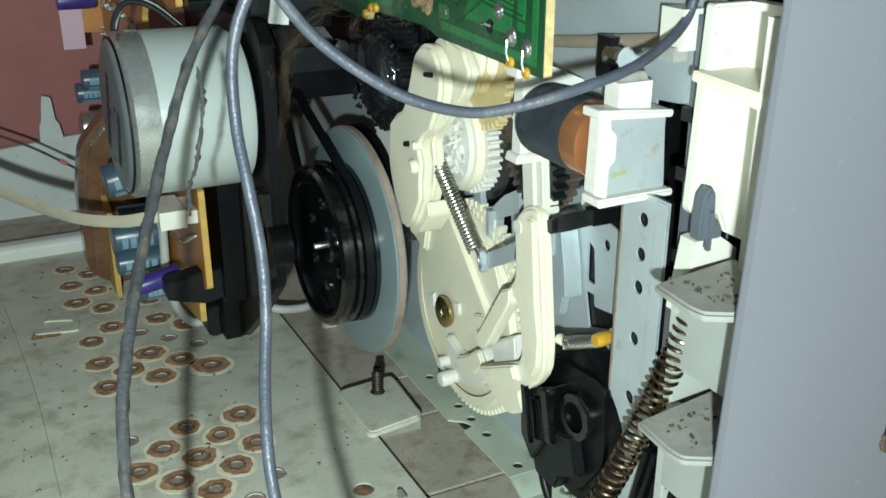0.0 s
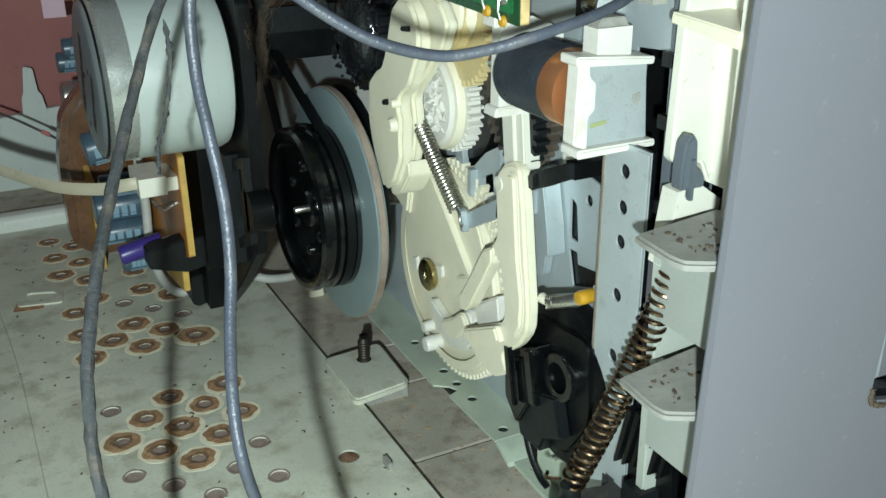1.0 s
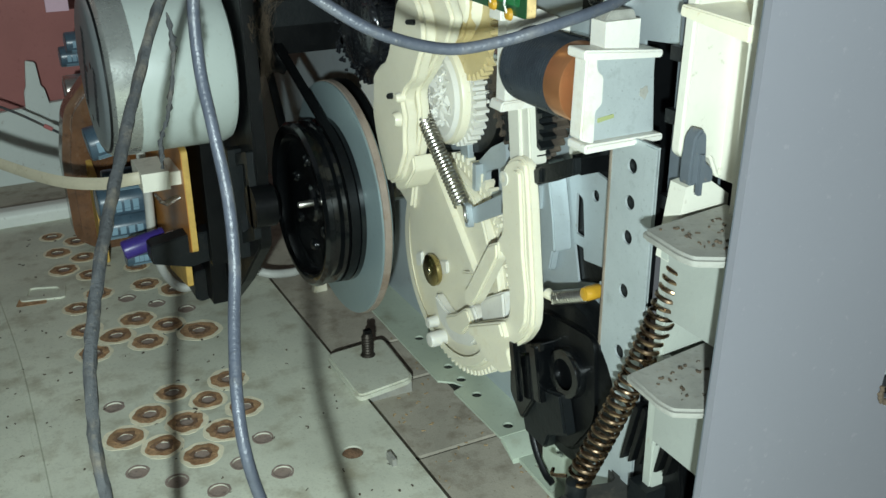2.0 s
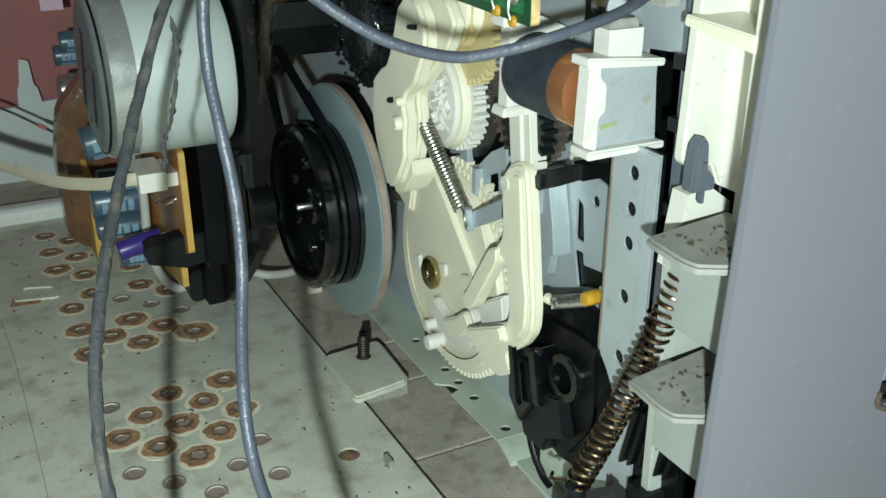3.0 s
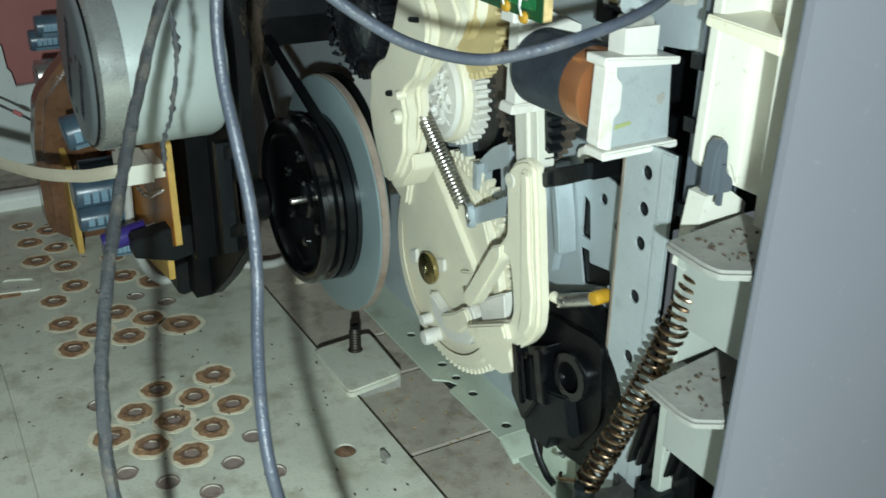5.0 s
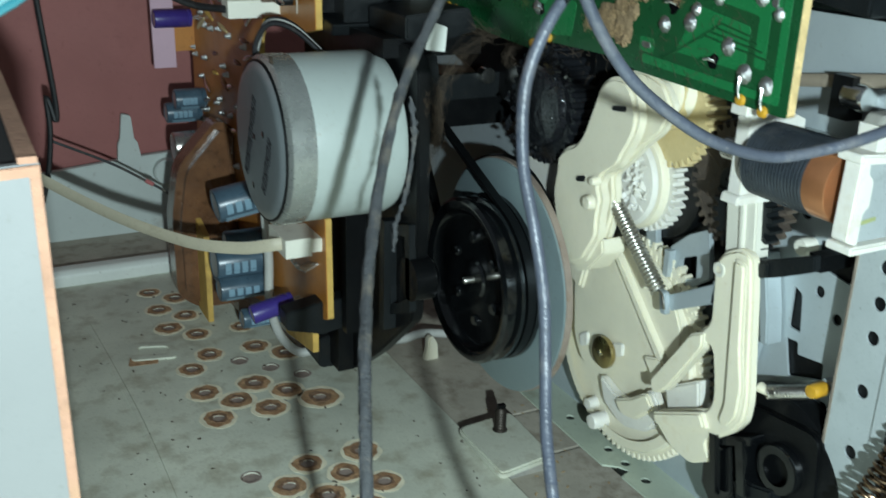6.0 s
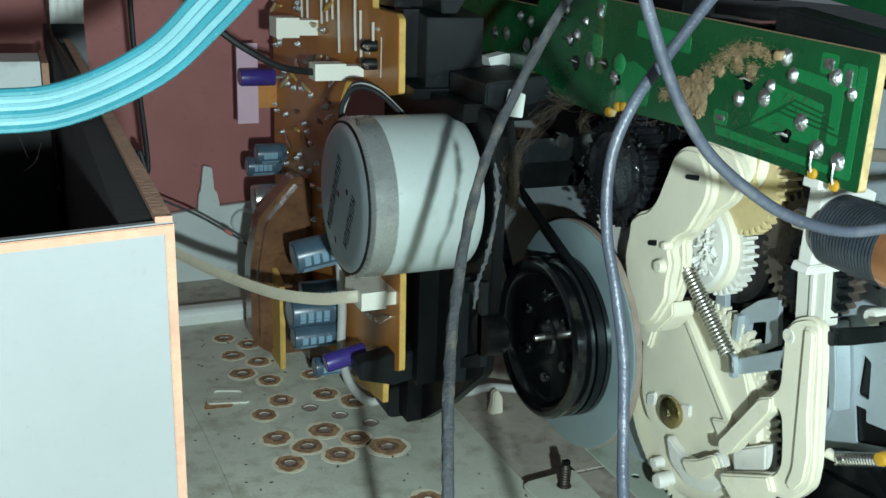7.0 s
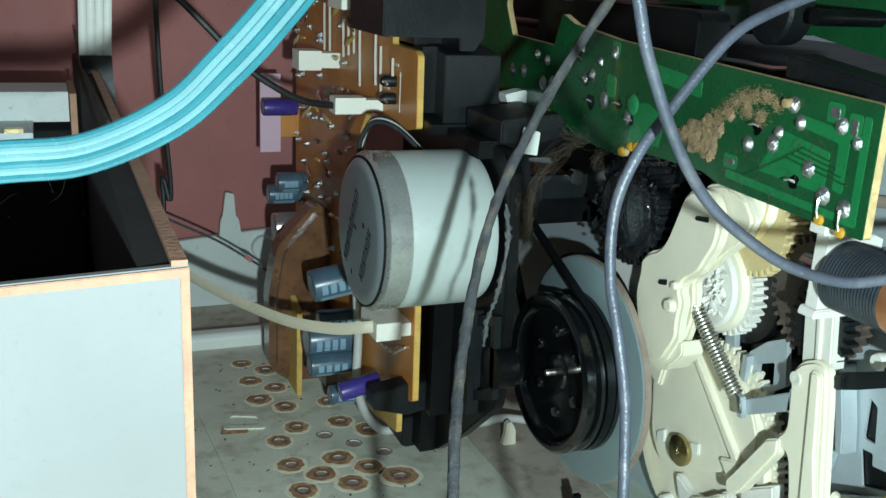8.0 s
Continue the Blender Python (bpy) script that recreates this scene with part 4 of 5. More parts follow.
part("coil", lathe("y", (88.8, 85.8), [(0, 112.4), (5.2, 112.4), (5.3, 112.6), (5.3, 116.4), (0, 116.4)], 40), copper, sol, "bare enamelled copper winding")
part("sleeve", lathe("y", (88.8, 85.8), [(0, 116.0), (5.2, 116.0)] + [(5.34 + 0.15 * (k % 2), 116.3 + 0.3 * k) for k in range(39)] + [(5.2, 128.2), (0, 128.2)], 40), coil_black, sol, "black wrapped coil sleeve")
part("rear_cheek", slab("y", [(84.6, 80.6), (90, 79.8), (95.5, 84), (95.5, 91), (90, 93.4), (84.8, 92.6)], 128.0, 130.4, [circle(89.0, 85.4, 2.5, 16)], 0), white_nylon, sol)
part("rear_foot", slab("y", [(83.6, 79.2), (90.6, 79.2), (90.2, 80.6), (84.0, 80.6)], 127.4, 131.0, (), 0.4, 0.3), white_nylon, sol)
part("rear_post", slab("y", [(83.4, 92.2), (88.0, 92.6), (88.4, 98.6), (84.0, 98.2)], 127.4, 131.0, (), 0.5, 0.3), white_nylon, sol)
part("plunger", lathe("y", (89.0, 85.4), [(0, 128), (1.8, 128), (1.8, 136), (0, 136)], 14), bright_metal, sol)
part("ink_mark", slab("y", [(87.4, 81.8), (90.0, 82.2), (89.9, 82.7), (87.4, 82.4)], 108.9, 109.05, (), 0.1, 0), yellow_mark, sol)
part("stain", slab("y", blob(94.6, 85.0, 0.75, 18, 0.2, 3), 108.93, 109.05, (), 0, 0), dusty_grey, sol)

dusty_dark = material("dusty_black_plastic", (0.035, 0.034, 0.030), 0.7, 0, 0.25, 90, (0.15, 0.125, 0.09), 0.2, 110, 0.3)

# ---- right side: white guide, brackets, long spring, grey panel ----
guide = thing("white_guide", (95, 95, 30), "ivory plastic door guide with a rib and a tall flange", "guide")
part("web", slab("y", [(91.6, 80.2), (92.8, 79.2), (96.6, 79.0), (98.0, 76.0), (100, 76.0), (100, 106), (92.4, 106)], 97.4, 99.4, (), 0.6, 0.4), ivory, guide)
part("flange", box(91.0, 98.6, 84.2, 87.4, 76.0, 106.0, 0.8), ivory, guide)
part("flange_joint", box(98.4, 100.4, 84.6, 99.2, 76.0, 106, 0.4), ivory, guide)
part("rib", slab("x", [(87, 97.6), (98.4, 98.2), (98.6, 96.9), (87, 95.6)], 90.6, 99.2, (), 0.3, 0.3), cream, guide)
part("foot", slab("y", [(91.0, 66.0), (92.4, 76.0), (96, 76.5), (99.5, 74), (99.5, 68), (94, 64.5)], 96.6, 99.6, [circle(93.8, 69.4, 1.6, 16)], 0.0), ivory, guide)
part("lower_wall", slab("y", [(91.2, 30), (91.0, 68), (100, 68), (100, 30)], 96.8, 98.8, (), 0.4, 0.3), material("pale_green_grey", (0.36, 0.38, 0.335), 0.5, 0, 0.05, 60, DUST, 0.03), guide)
part("base", box(90.0, 101, 96, 100, -4, 31, 0.4), charcoal, guide)
part("pivot", lathe("y", (92.4, 67.0), [(0, 95.0), (1.1, 95.0), (1.3, 95.5), (1.3, 97), (0, 97)], 16), bright_metal, guide)
clip = thing("grey_clip", (95, 95, 74), "slate grey plastic clip standing on the guide", "clip")
part("blade", slab("y", [(90.9, 77.0), (94.8, 77.0), (94.6, 78.6), (93.4, 79.6), (93.1, 83.2), (92.2, 84.1), (91.2, 83.0), (90.9, 80.0)], 94.4, 96.6, (), 0.5, 0.4), slate, clip)
part("spine", box(92.0, 92.5, 93.9, 94.6, 75.8, 81.0, 0.2), slate, clip)
brackets = []
for z, dx in ((73.4, 0.0), (54.0, -0.8)):
    shelf_b = thing("shelf_bracket", (90 + dx, 89, z - 8), "dusty grey plastic shelf bracket with a sloping nose", "bracket", "shelf brackets")
    part("shelf", slab("z", [(83.2 + dx, 93.2), (98.0, 95.4), (98.0, 82.0), (86.4 + dx, 81.8), (83.0 + dx, 83.8), (82.6 + dx, 86)], z - 1.3, z, (), 0.7, 0.4), dusty_grey, shelf_b)
    part("front", slab("x", [(82.6, z - 1.2), (84.6, z - 1.2), (84.6, z - 7.0), (83.4, z - 6.0)], 89.5, 98.0, (), 0.5, 0.3), slate, shelf_b)
    part("web", box(91.0, 92.4, 84.0, 97.0, z - 15.0, z - 1.6, 0.3), material("pale_web", (0.30, 0.315, 0.285), 0.5, 0, 0.06, 70, DUST, 0.06), shelf_b)
    part("slot", box(95.4, 98.1, 95.4, 96.9, z - 7.4, z - 5.4, 0.2), black_plastic, shelf_b)
spring_c = thing("long_bronze_spring", (90, 104, 14), "long dark bronze compression spring leaning in its holder", "spring")
part("coil", helix((92.6, 96.2, 65.0), (84.6, 104.8, 29.6), 1.75, 27, 0.31, 16, 7, (0.7, 0, -0.4)), bronze, spring_c)
part("end_wire", tube(spline([(83.0, 105.5, 30.2), (81.8, 107.4, 29.6), (83.0, 109.0, 29.2)]), 0.3, 6), bronze, spring_c)
part("cup", lathe("z", (84.6, 105.2), [(0, 26.0), (1.5, 26.0), (1.6, 26.4), (1.6, 28.8), (1.2, 29.1), (0, 29.1)], 24), charcoal, spring_c)
holder = thing("black_base_block", (97, 104, -4), "black plastic base block with worn dusty top", "housing")
part("arm", slab("z", [(80.6, 104.0), (81.2, 106.0), (85.9, 106.9), (91.6, 105.4), (92.4, 108.4), (95.0, 109.2), (97.0, 106.6), (101, 103.4), (101, 97.4), (84.0, 98.6)], 22.0, 26.6, (), 1.4, 0.5), dusty_dark, holder)
part("block", box(88.5, 106, 86, 102, -4, 25.8, 1.0), black_plastic, holder)
part("step", slab("x", [(99, 22), (106, 22), (106, 30), (103, 33), (99, 32)], 94, 106, (), 0.6, 0.4), charcoal, holder)
part("comb_body", slab("x", [(105.2, 26), (104.2, 40.0), (101.0, 44.5), (96.0, 44.0), (93.6, 38.0), (92.0, 26)], 93.4, 96.0, (), 0.8, 0.4), black_plastic, holder)
for k in range(6):
    y = 104.6 - k * 1.9
    part("comb_tooth", slab("x", [(y, 31.0 + k * 0.6), (y - 0.9, 31.6 + k * 0.6), (y - 3.4, 41.5 + k * 0.5), (y - 2.4, 41.8 + k * 0.5)], 91.6, 93.6, (), 0.2, 0.2), black_plastic, holder)
part("orange_lug", box(94.4, 96.4, 112.6, 116, 24, 27, 0.4), amber_cap, holder)

panel = thing("grey_panel", (110, 80, -6), "plain lilac-grey painted front panel with a cut-out", "panel", kind="structure")
part("sheet", slab("y", [(82.4, -8), (240, -8), (240, 190), (88.7, 190)], 79.6, 80.6, [rounded([(112.8, 49.2), (122.0, 47.0), (125.0, 40.5), (150, 40), (150, 92), (116.2, 92)], 1.2)], 0), panel_grey, panel)
part("edge_strip", slab("y", [(82.5, -8), (83.3, -8), (89.6, 190), (88.8, 190)], 80.6, 81.0, (), 0, 0.1), slate, panel)
part("gasket", slab("y", rounded([(112.0, 48.0), (122.6, 45.6), (125.6, 39.4), (151, 39), (151, 93), (115.4, 93)], 1.2), 80.6, 83.0, [rounded([(113.6, 50.2), (122.6, 48.0), (126.0, 41.6), (149.4, 41), (149.4, 91), (117.0, 91)], 1.0)], 0), black_plastic, panel)
part("inner_edge", box(116.4, 118.4, 83.0, 84.6, 49.5, 92, 0.3), steel_worn, panel)
part("inner_sheet", box(118.2, 152, 83.4, 85.0, 49.0, 94, 0.3), panel_grey, panel)
# black strip stands for the shade low in the cut-out
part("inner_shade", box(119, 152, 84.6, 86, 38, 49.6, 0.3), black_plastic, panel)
part("fluff", tube(spline([(112.9, 79.4, 51.0), (112.8, 79.3, 49.2), (114.4, 79.3, 48.2), (117.0, 79.4, 47.6)]), 0.35, 7, ragged=0.6), dust_fibre, panel, "fluff along the cut edge")

# ---- green board above the mechanism ----
green = thing("green_circuit_board", (83, 185, 94), "green circuit board seen from its soldered side, with dust", "circuit board")
outline = [(120, 93.7), (120, 112.6), (188, 115.4), (206, 117.2), (211.5, 119.0), (214.5, 112.0), (236, 112.6), (240, 119), (240, 135), (275, 135), (275, 99), (246, 97.3), (209, 94.4), (183.4, 93.2), (182.2, 95.4), (157.4, 95.8), (152.4, 94.6)]
part("board", slab("x", outline, 82.9, 83.1, (), 0.4, 0), pcb_green, green)
part("core", slab("x", outline, 83.1, 84.5, (), 0.4, 0), fibre_edge, green, "raw fibreboard core")
for pts in ([(125.0, 99.2), (125.0, 108.0), (134.6, 109.0), (134.6, 107.2), (127.0, 106.2), (127.0, 99.4)], [(128.6, 98.4), (128.4, 104.6), (139.0, 106.2), (143.4, 99.0)], [(121.6, 95.0), (121.6, 110.6), (123.0, 110.8), (123.0, 96.2), (151.0, 97.6), (151.0, 96.2)], [(181.6, 96.4), (171, 97.4), (170, 103), (176, 105), (180, 104)], [(160, 108), (176, 109.6), (176, 112.4), (160, 111)], [(191, 108.6), (187.6, 108.4), (187.4, 104.2), (190.6, 104.2)]):
    part("copper_area", slab("x", pts, 82.82, 82.93, (), 0.5, 0), pcb_green_light, green)
for y, z, r in ((135.2, 107.8, 1.2), (123.6, 106.8, 1.0), (127.0, 108.6, 1.35), (132.2, 101.4, 1.5), (128.6, 98.2, 1.45), (124.2, 97.2, 1.4), (140.6, 103.6, 1.5), (139.6, 105.6, 1.1), (199.6, 106.4, 1.3), (188.8, 112.6, 1.2), (191.6, 103.2, 1.7), (182.2, 101.2, 1.5), (194.0, 110.6, 0.9), (197.0, 107.6, 1.3), (201.6, 112.4, 0.9), (214, 104, 1.5), (218.4, 103.4, 1.5), (217, 108.6, 1.2), (222, 109.4, 1.1), (228.5, 104.9, 1.6), (234.5, 104.4, 1.6), (146.4, 102.6, 1.3), (137.2, 110.2, 1.3)):
    part("solder_joint", lathe("x", (y, z), [(0, 82.1), (r * 0.3, 82.15), (r * 0.62, 82.45), (r * 0.85, 82.75), (r * 1.05, 82.9), (0, 82.9)], 9), solder, green)
for y, z in ((128.6, 96.0), (124.2, 95.2)):
    part("pin_tail", tube([(82.2, y, z + 1.8), (82.0, y - 0.2, z), (82.6, y - 0.1, z - 1.6)], 0.22, 6), bright_metal, green)
    part("flux_blob", lathe("x", (y - 0.1, z - 1.4), [(0, 82.2), (0.7, 82.4), (0.9, 82.9), (0, 82.9)], 10), amber_cap, green)
for y, z in ((183.0, 94.4), (180.0, 95.9), (178.0, 96.2), (214.6, 97.0), (217.6, 97.2)):
    part("flux_blob", lathe("x", (y, z), [(0, 82.0), (0.8, 82.3), (1.0, 82.9), (0, 82.9)], 10), amber_cap, green)
for y, z, w, h in ((128.5, 110.3, 0.9, 0.8), (124.5, 108.8, 0.55, 1.3), (188.6, 113.6, 0.7, 0.9), (150.2, 99.0, 1.0, 0.5)):
    part("bare_pad", slab("x", [(y - w, z - h), (y + w, z - h * 0.8), (y + w, z + h), (y - w, z + h * 0.9)], 82.72, 82.9, (), 0.4, 0), solder, green, "bare tinned pad")
    part("pad_surround", slab("x", [(y - w - 0.7, z - h - 0.7), (y + w + 0.7, z - h - 0.6), (y + w + 0.7, z + h + 0.7), (y - w - 0.7, z + h + 0.6)], 82.84, 82.94, (), 0.5, 0), pcb_green_light, green)
for y, z, r in ((196.6, 102.2, 1.5), (199.2, 106.4, 1.2), (185.8, 103.2, 1.0), (134.9, 98.9, 1.1), (144.5, 105.8, 1.3), (203.0, 110.6, 0.9), (180.9, 100.8, 1.0)):
    part("lead_hole", slab("x", blob(y, z, r, 16, 0.12, int(y)), 82.76, 82.9, (), 0, 0), black_gloss, green, "dark burnt lead hole")
    part("lead_end", tube([(82.9, y - 0.3, z), (82.0, y + 0.2, z + 0.4), (81.8, y + 0.9, z + 0.2)], 0.22, 6), bright_metal, green)
part("glue_spot", lathe("x", (180.9, 103.8), [(0, 82.2), (1.2, 82.3), (1.9, 82.6), (2.1, 82.9), (0, 82.9)], 20), pcb_green_light, green, "pale green lacquer spot")
for k in range(4):
    part("trace", tube([(82.86, 124.4 + k * 1.2, 100.6 + k * 0.9), (82.86, 137.4 - k * 1.1, 102.2 + k * 0.7), (82.86, 146.0 - k, 97.6 + k * 0.5)], 0.2, 5), pcb_green, green)
part("component_lead", lathe("x", (137.6, 110.4), [(0, 81.2), (0.7, 81.4), (0.8, 82.9), (0, 82.9)], 10), dust_pale, green)


def fluff(points, spread, count, length, thickness, seed, bm=None):
    """A clump of loose fibres round some places."""
    rnd = random.Random(seed)
    bm = bm or bmesh.new()
    for _ in range(count):
        p = Vector(rnd.choice(points)) + Vector([rnd.gauss(0, s) for s in spread])
        d = Vector([rnd.uniform(-1, 1) * (0.35 if s < 0.7 else 1) for s in spread]).normalized()
        bend = Vector([rnd.uniform(-1, 1) * (0.3 if s < 0.7 else 1) for s in spread]) * length * 0.5
        n = rnd.uniform(0.4, 1.0) * length
        tube(spline([p - d * n, p + bend * 0.5, p + d * n], 3), thickness * rnd.uniform(0.6, 1.3), 4, bm=bm)
    return bm


solo("dust_clump", fluff([(82.4, 140.4, 109.8), (82.4, 143.0, 110.6), (82.4, 145.7, 110.4), (82.4, 148.0, 109.8), (82.4, 150.0, 108.6), (82.4, 152.4, 107.2), (82.4, 154.3, 105.6), (82.4, 156.4, 104.2), (82.4, 158.4, 102.8), (82.4, 160.6, 102.2), (82.4, 162.4, 101.4), (82.4, 165.2, 100.4), (82.4, 158.6, 100.4), (82.4, 156.6, 99.9), (82.4, 147.0, 107.6), (82.4, 143.6, 107.4)], (0.2, 0.75, 0.65), 3600, 0.42, 0.02, 5), dust_pale, "matted pale brown dust stuck on the green board", "dust", kind="stuff")
mat = bmesh.new()
for k, (y, z, r) in enumerate(((160.5, 101.4, 3.1), (156.8, 101.0, 3.0), (157.4, 103.6, 2.2), (154.4, 103.6, 1.7), (155.6, 98.9, 1.2), (163.4, 101.4, 1.3), (151.6, 106.4, 1.2), (147.6, 109.0, 0.9), (142.6, 110.4, 0.8))):
    lathe("x", (y, z), [(0, 82.3), (r * 0.5, 82.4), (r * 0.8, 82.65), (r, 82.9)], 17, mat)
rnd = random.Random(77)
for v in mat.verts:
    v.co += Vector((rnd.uniform(-0.15, 0.1), rnd.gauss(0, 0.28), rnd.gauss(0, 0.28)))
solo("dust_mat", mat, material("matted_dust", (0.26, 0.18, 0.095), 0.95, 0, 0.5, 400, (0.10, 0.07, 0.04), 0.3, 360, 1.0, 1100), "flat mat of brown dust clinging to the green board", "dust", kind="stuff")
solo("dust_streaks", fluff([(82.6, 133, 104), (82.6, 140, 100), (82.6, 146, 98.4), (82.6, 150, 97.6), (82.6, 136, 97.6)], (0.2, 2.0, 1.6), 70, 1.3, 0.022, 8), dust_fibre, "thin brown dust fibres on the green board", "dust", kind="stuff")

deck = thing("black_deck_chassis", (110, 170, 100), "black metal deck chassis behind the green board", "chassis")
part("top", box(98.4, 170, 150, 300, 108, 113.0, 0.8), black_plastic, deck)
part("front_bar", slab("x", [(118, 106.5), (118, 112.6), (152, 116.6), (152, 111.0)], 93.0, 99.0, (), 0.6, 0.5), charcoal, deck)
part("back_bar", box(92, 150, 205, 300, 116, 122, 0.8), black_plastic, deck)
part("end_plate", box(100.4, 170, 118, 150, 60, 106, 0.5), black_plastic, deck)
part("wheel", lathe("x", (170, 122.6), [(0, 103), (5.6, 103), (6.2, 103.6), (6.2, 108), (0, 108)], 28), charcoal, deck)
part("spindle", lathe("x", (158, 122.2), [(0, 103), (1.5, 103), (1.5, 118), (0, 118)], 14), black_plastic, deck)
part("bright_edge", tube([(96, 180, 113.2), (97, 168, 113.4), (97.4, 160, 113.2), (97.2, 156, 113.6)], 0.5, 6), bright_metal, deck)
board2 = thing("rear_green_board", (118, 175, 112), "second green circuit board lying behind the deck", "circuit board")
part("board", slab("x", [(140, 113), (140, 140), (230, 140), (230, 118), (176, 118)], 119.0, 120.6, (), 0.5, 0.2), pcb_green, board2)
part("patch", slab("x", [(158, 122), (150, 122), (150, 118), (158, 118)], 118.8, 119.0, (), 1, 0), pcb_green, board2)
pin = thing("plated_nut", (95, 118, 94), "plated round nut beside the solenoid", "nut")
part("nut", lathe("y", (95.4, 95.9), [(0, 117.6), (1.7, 117.6), (2.0, 118.0), (2.0, 121), (0, 121)], 20), bright_metal, pin)
part("seat", box(94.0, 97.1, 119.6, 123.0, 92.6, 98.6, 0.3), black_plastic, pin)
strap = solo("taupe_strap", tube(spline([(96.2, 138, 95.2), (96.0, 130, 96.3), (95.8, 122.5, 97.6), (95.6, 110.7, 99.5), (95.4, 107.6, 100.0)], 5), 0.95, 8, 0.45, (0, 0.1, 1)), sheath_taupe, "taupe flat strap running along the steel frame", "strap")
socket = thing("wire_socket", (94, 105, 98), "small ivory socket that takes the looped wire", "socket")
part("shell", box(92.8, 96.2, 103.4, 107.8, 99.4, 104.6, 0.4), ivory, socket)
part("collar", box(92.2, 94.4, 104.0, 107.0, 98.0, 99.8, 0.3), dusty_grey, socket)

# ---- brown circuit board with its parts ----
brown = thing("brown_circuit_board", (57, 280, 5), "brown paper circuit board standing upright with amber edges", "circuit board")
lower = [(223.6, 25.6), (224.4, 50.2), (231, 51), (264, 51), (271, 58), (271, 84), (266, 89.6), (262, 90.6), (247, 90.2), (236, 90.0), (228.2, 91.6), (228.8, 108.0), (231, 109.0), (246.6, 109.0), (247.2, 138), (345, 138), (345, 3), (285, 7), (255, 14.6)]
part("board", slab("x", lower, 56.4, 56.6, (), 0.8, 0), pcb_brown, brown)
part("core", slab("x", lower, 56.6, 58.0, (), 0.8, 0), pcb_edge, brown, "amber cut edge of the board")
part("tab", slab("x", [(234.4, 12.0), (234.2, 21.5), (256, 21.5), (256, 8.4)], 56.5, 58.0, (), 0.5, 0.15), pcb_edge, brown)
for y0, y1, z0, z1 in ((249, 262, 111, 111.6), (252, 253, 96, 108), (256.5, 257.4, 98, 112), (270, 271.2, 96, 120), (276, 277, 104, 126), (281, 282, 103, 125), (286, 287, 102, 124), (300, 301, 98, 130), (306, 306.9, 98, 126), (243.0, 243.7, 100, 106)):
    part("jumper", tube([(55.6, y0, z0), (55.5, (y0 + y1) / 2, (z0 + z1) / 2), (55.6, y1, z1)], 0.35, 6), print_white, brown)
rnd = random.Random(21)
for k in range(70):
    y, z = rnd.uniform(275, 342), rnd.uniform(34, 130)
    part("solder_joint", lathe("x", (y, z), [(0, 54.6), (0.5, 54.9), (1.0, 56.4), (0, 56.4)], 8), solder, brown)
for k in range(44):
    y, z, a = rnd.uniform(272, 342), rnd.uniform(40, 128), rnd.uniform(-0.6, 0.6)
    n = rnd.uniform(2.2, 4.5)
    part("resistor", tube([(54.6, y - n, z - n * a), (54.4, y, z), (54.6, y + n, z + n * a)], lambda f: 0.75 if 0.2 < f < 0.8 else 0.3, 8), (cream_dark, amber, bright_metal, pcb_edge)[k % 4], brown)
for y, z in ((243.6, 100.6), (243.6, 96.4)):
    diode = part("diode", lathe("x", (y, z), [(0, 52.6), (0.9, 52.8), (1.4, 53.6), (1.4, 56.4), (0, 56.4)], 12), charcoal, brown)
    part("lead", tube([(53.4, y, z), (52.8, y - 2.2, z + 0.1), (52.8, y - 4.6, z - 0.2)], 0.4, 6), bright_metal, diode)
part("lettering", box(56.25, 56.42, 241.6, 244.2, 104.2, 104.9, 0), print_white, brown)
part("lettering", box(56.25, 56.42, 239.8, 240.2, 93.6, 103, 0), print_white, brown)
part("lettering", box(56.25, 56.42, 248, 252, 98.0, 98.6, 0), print_white, brown)


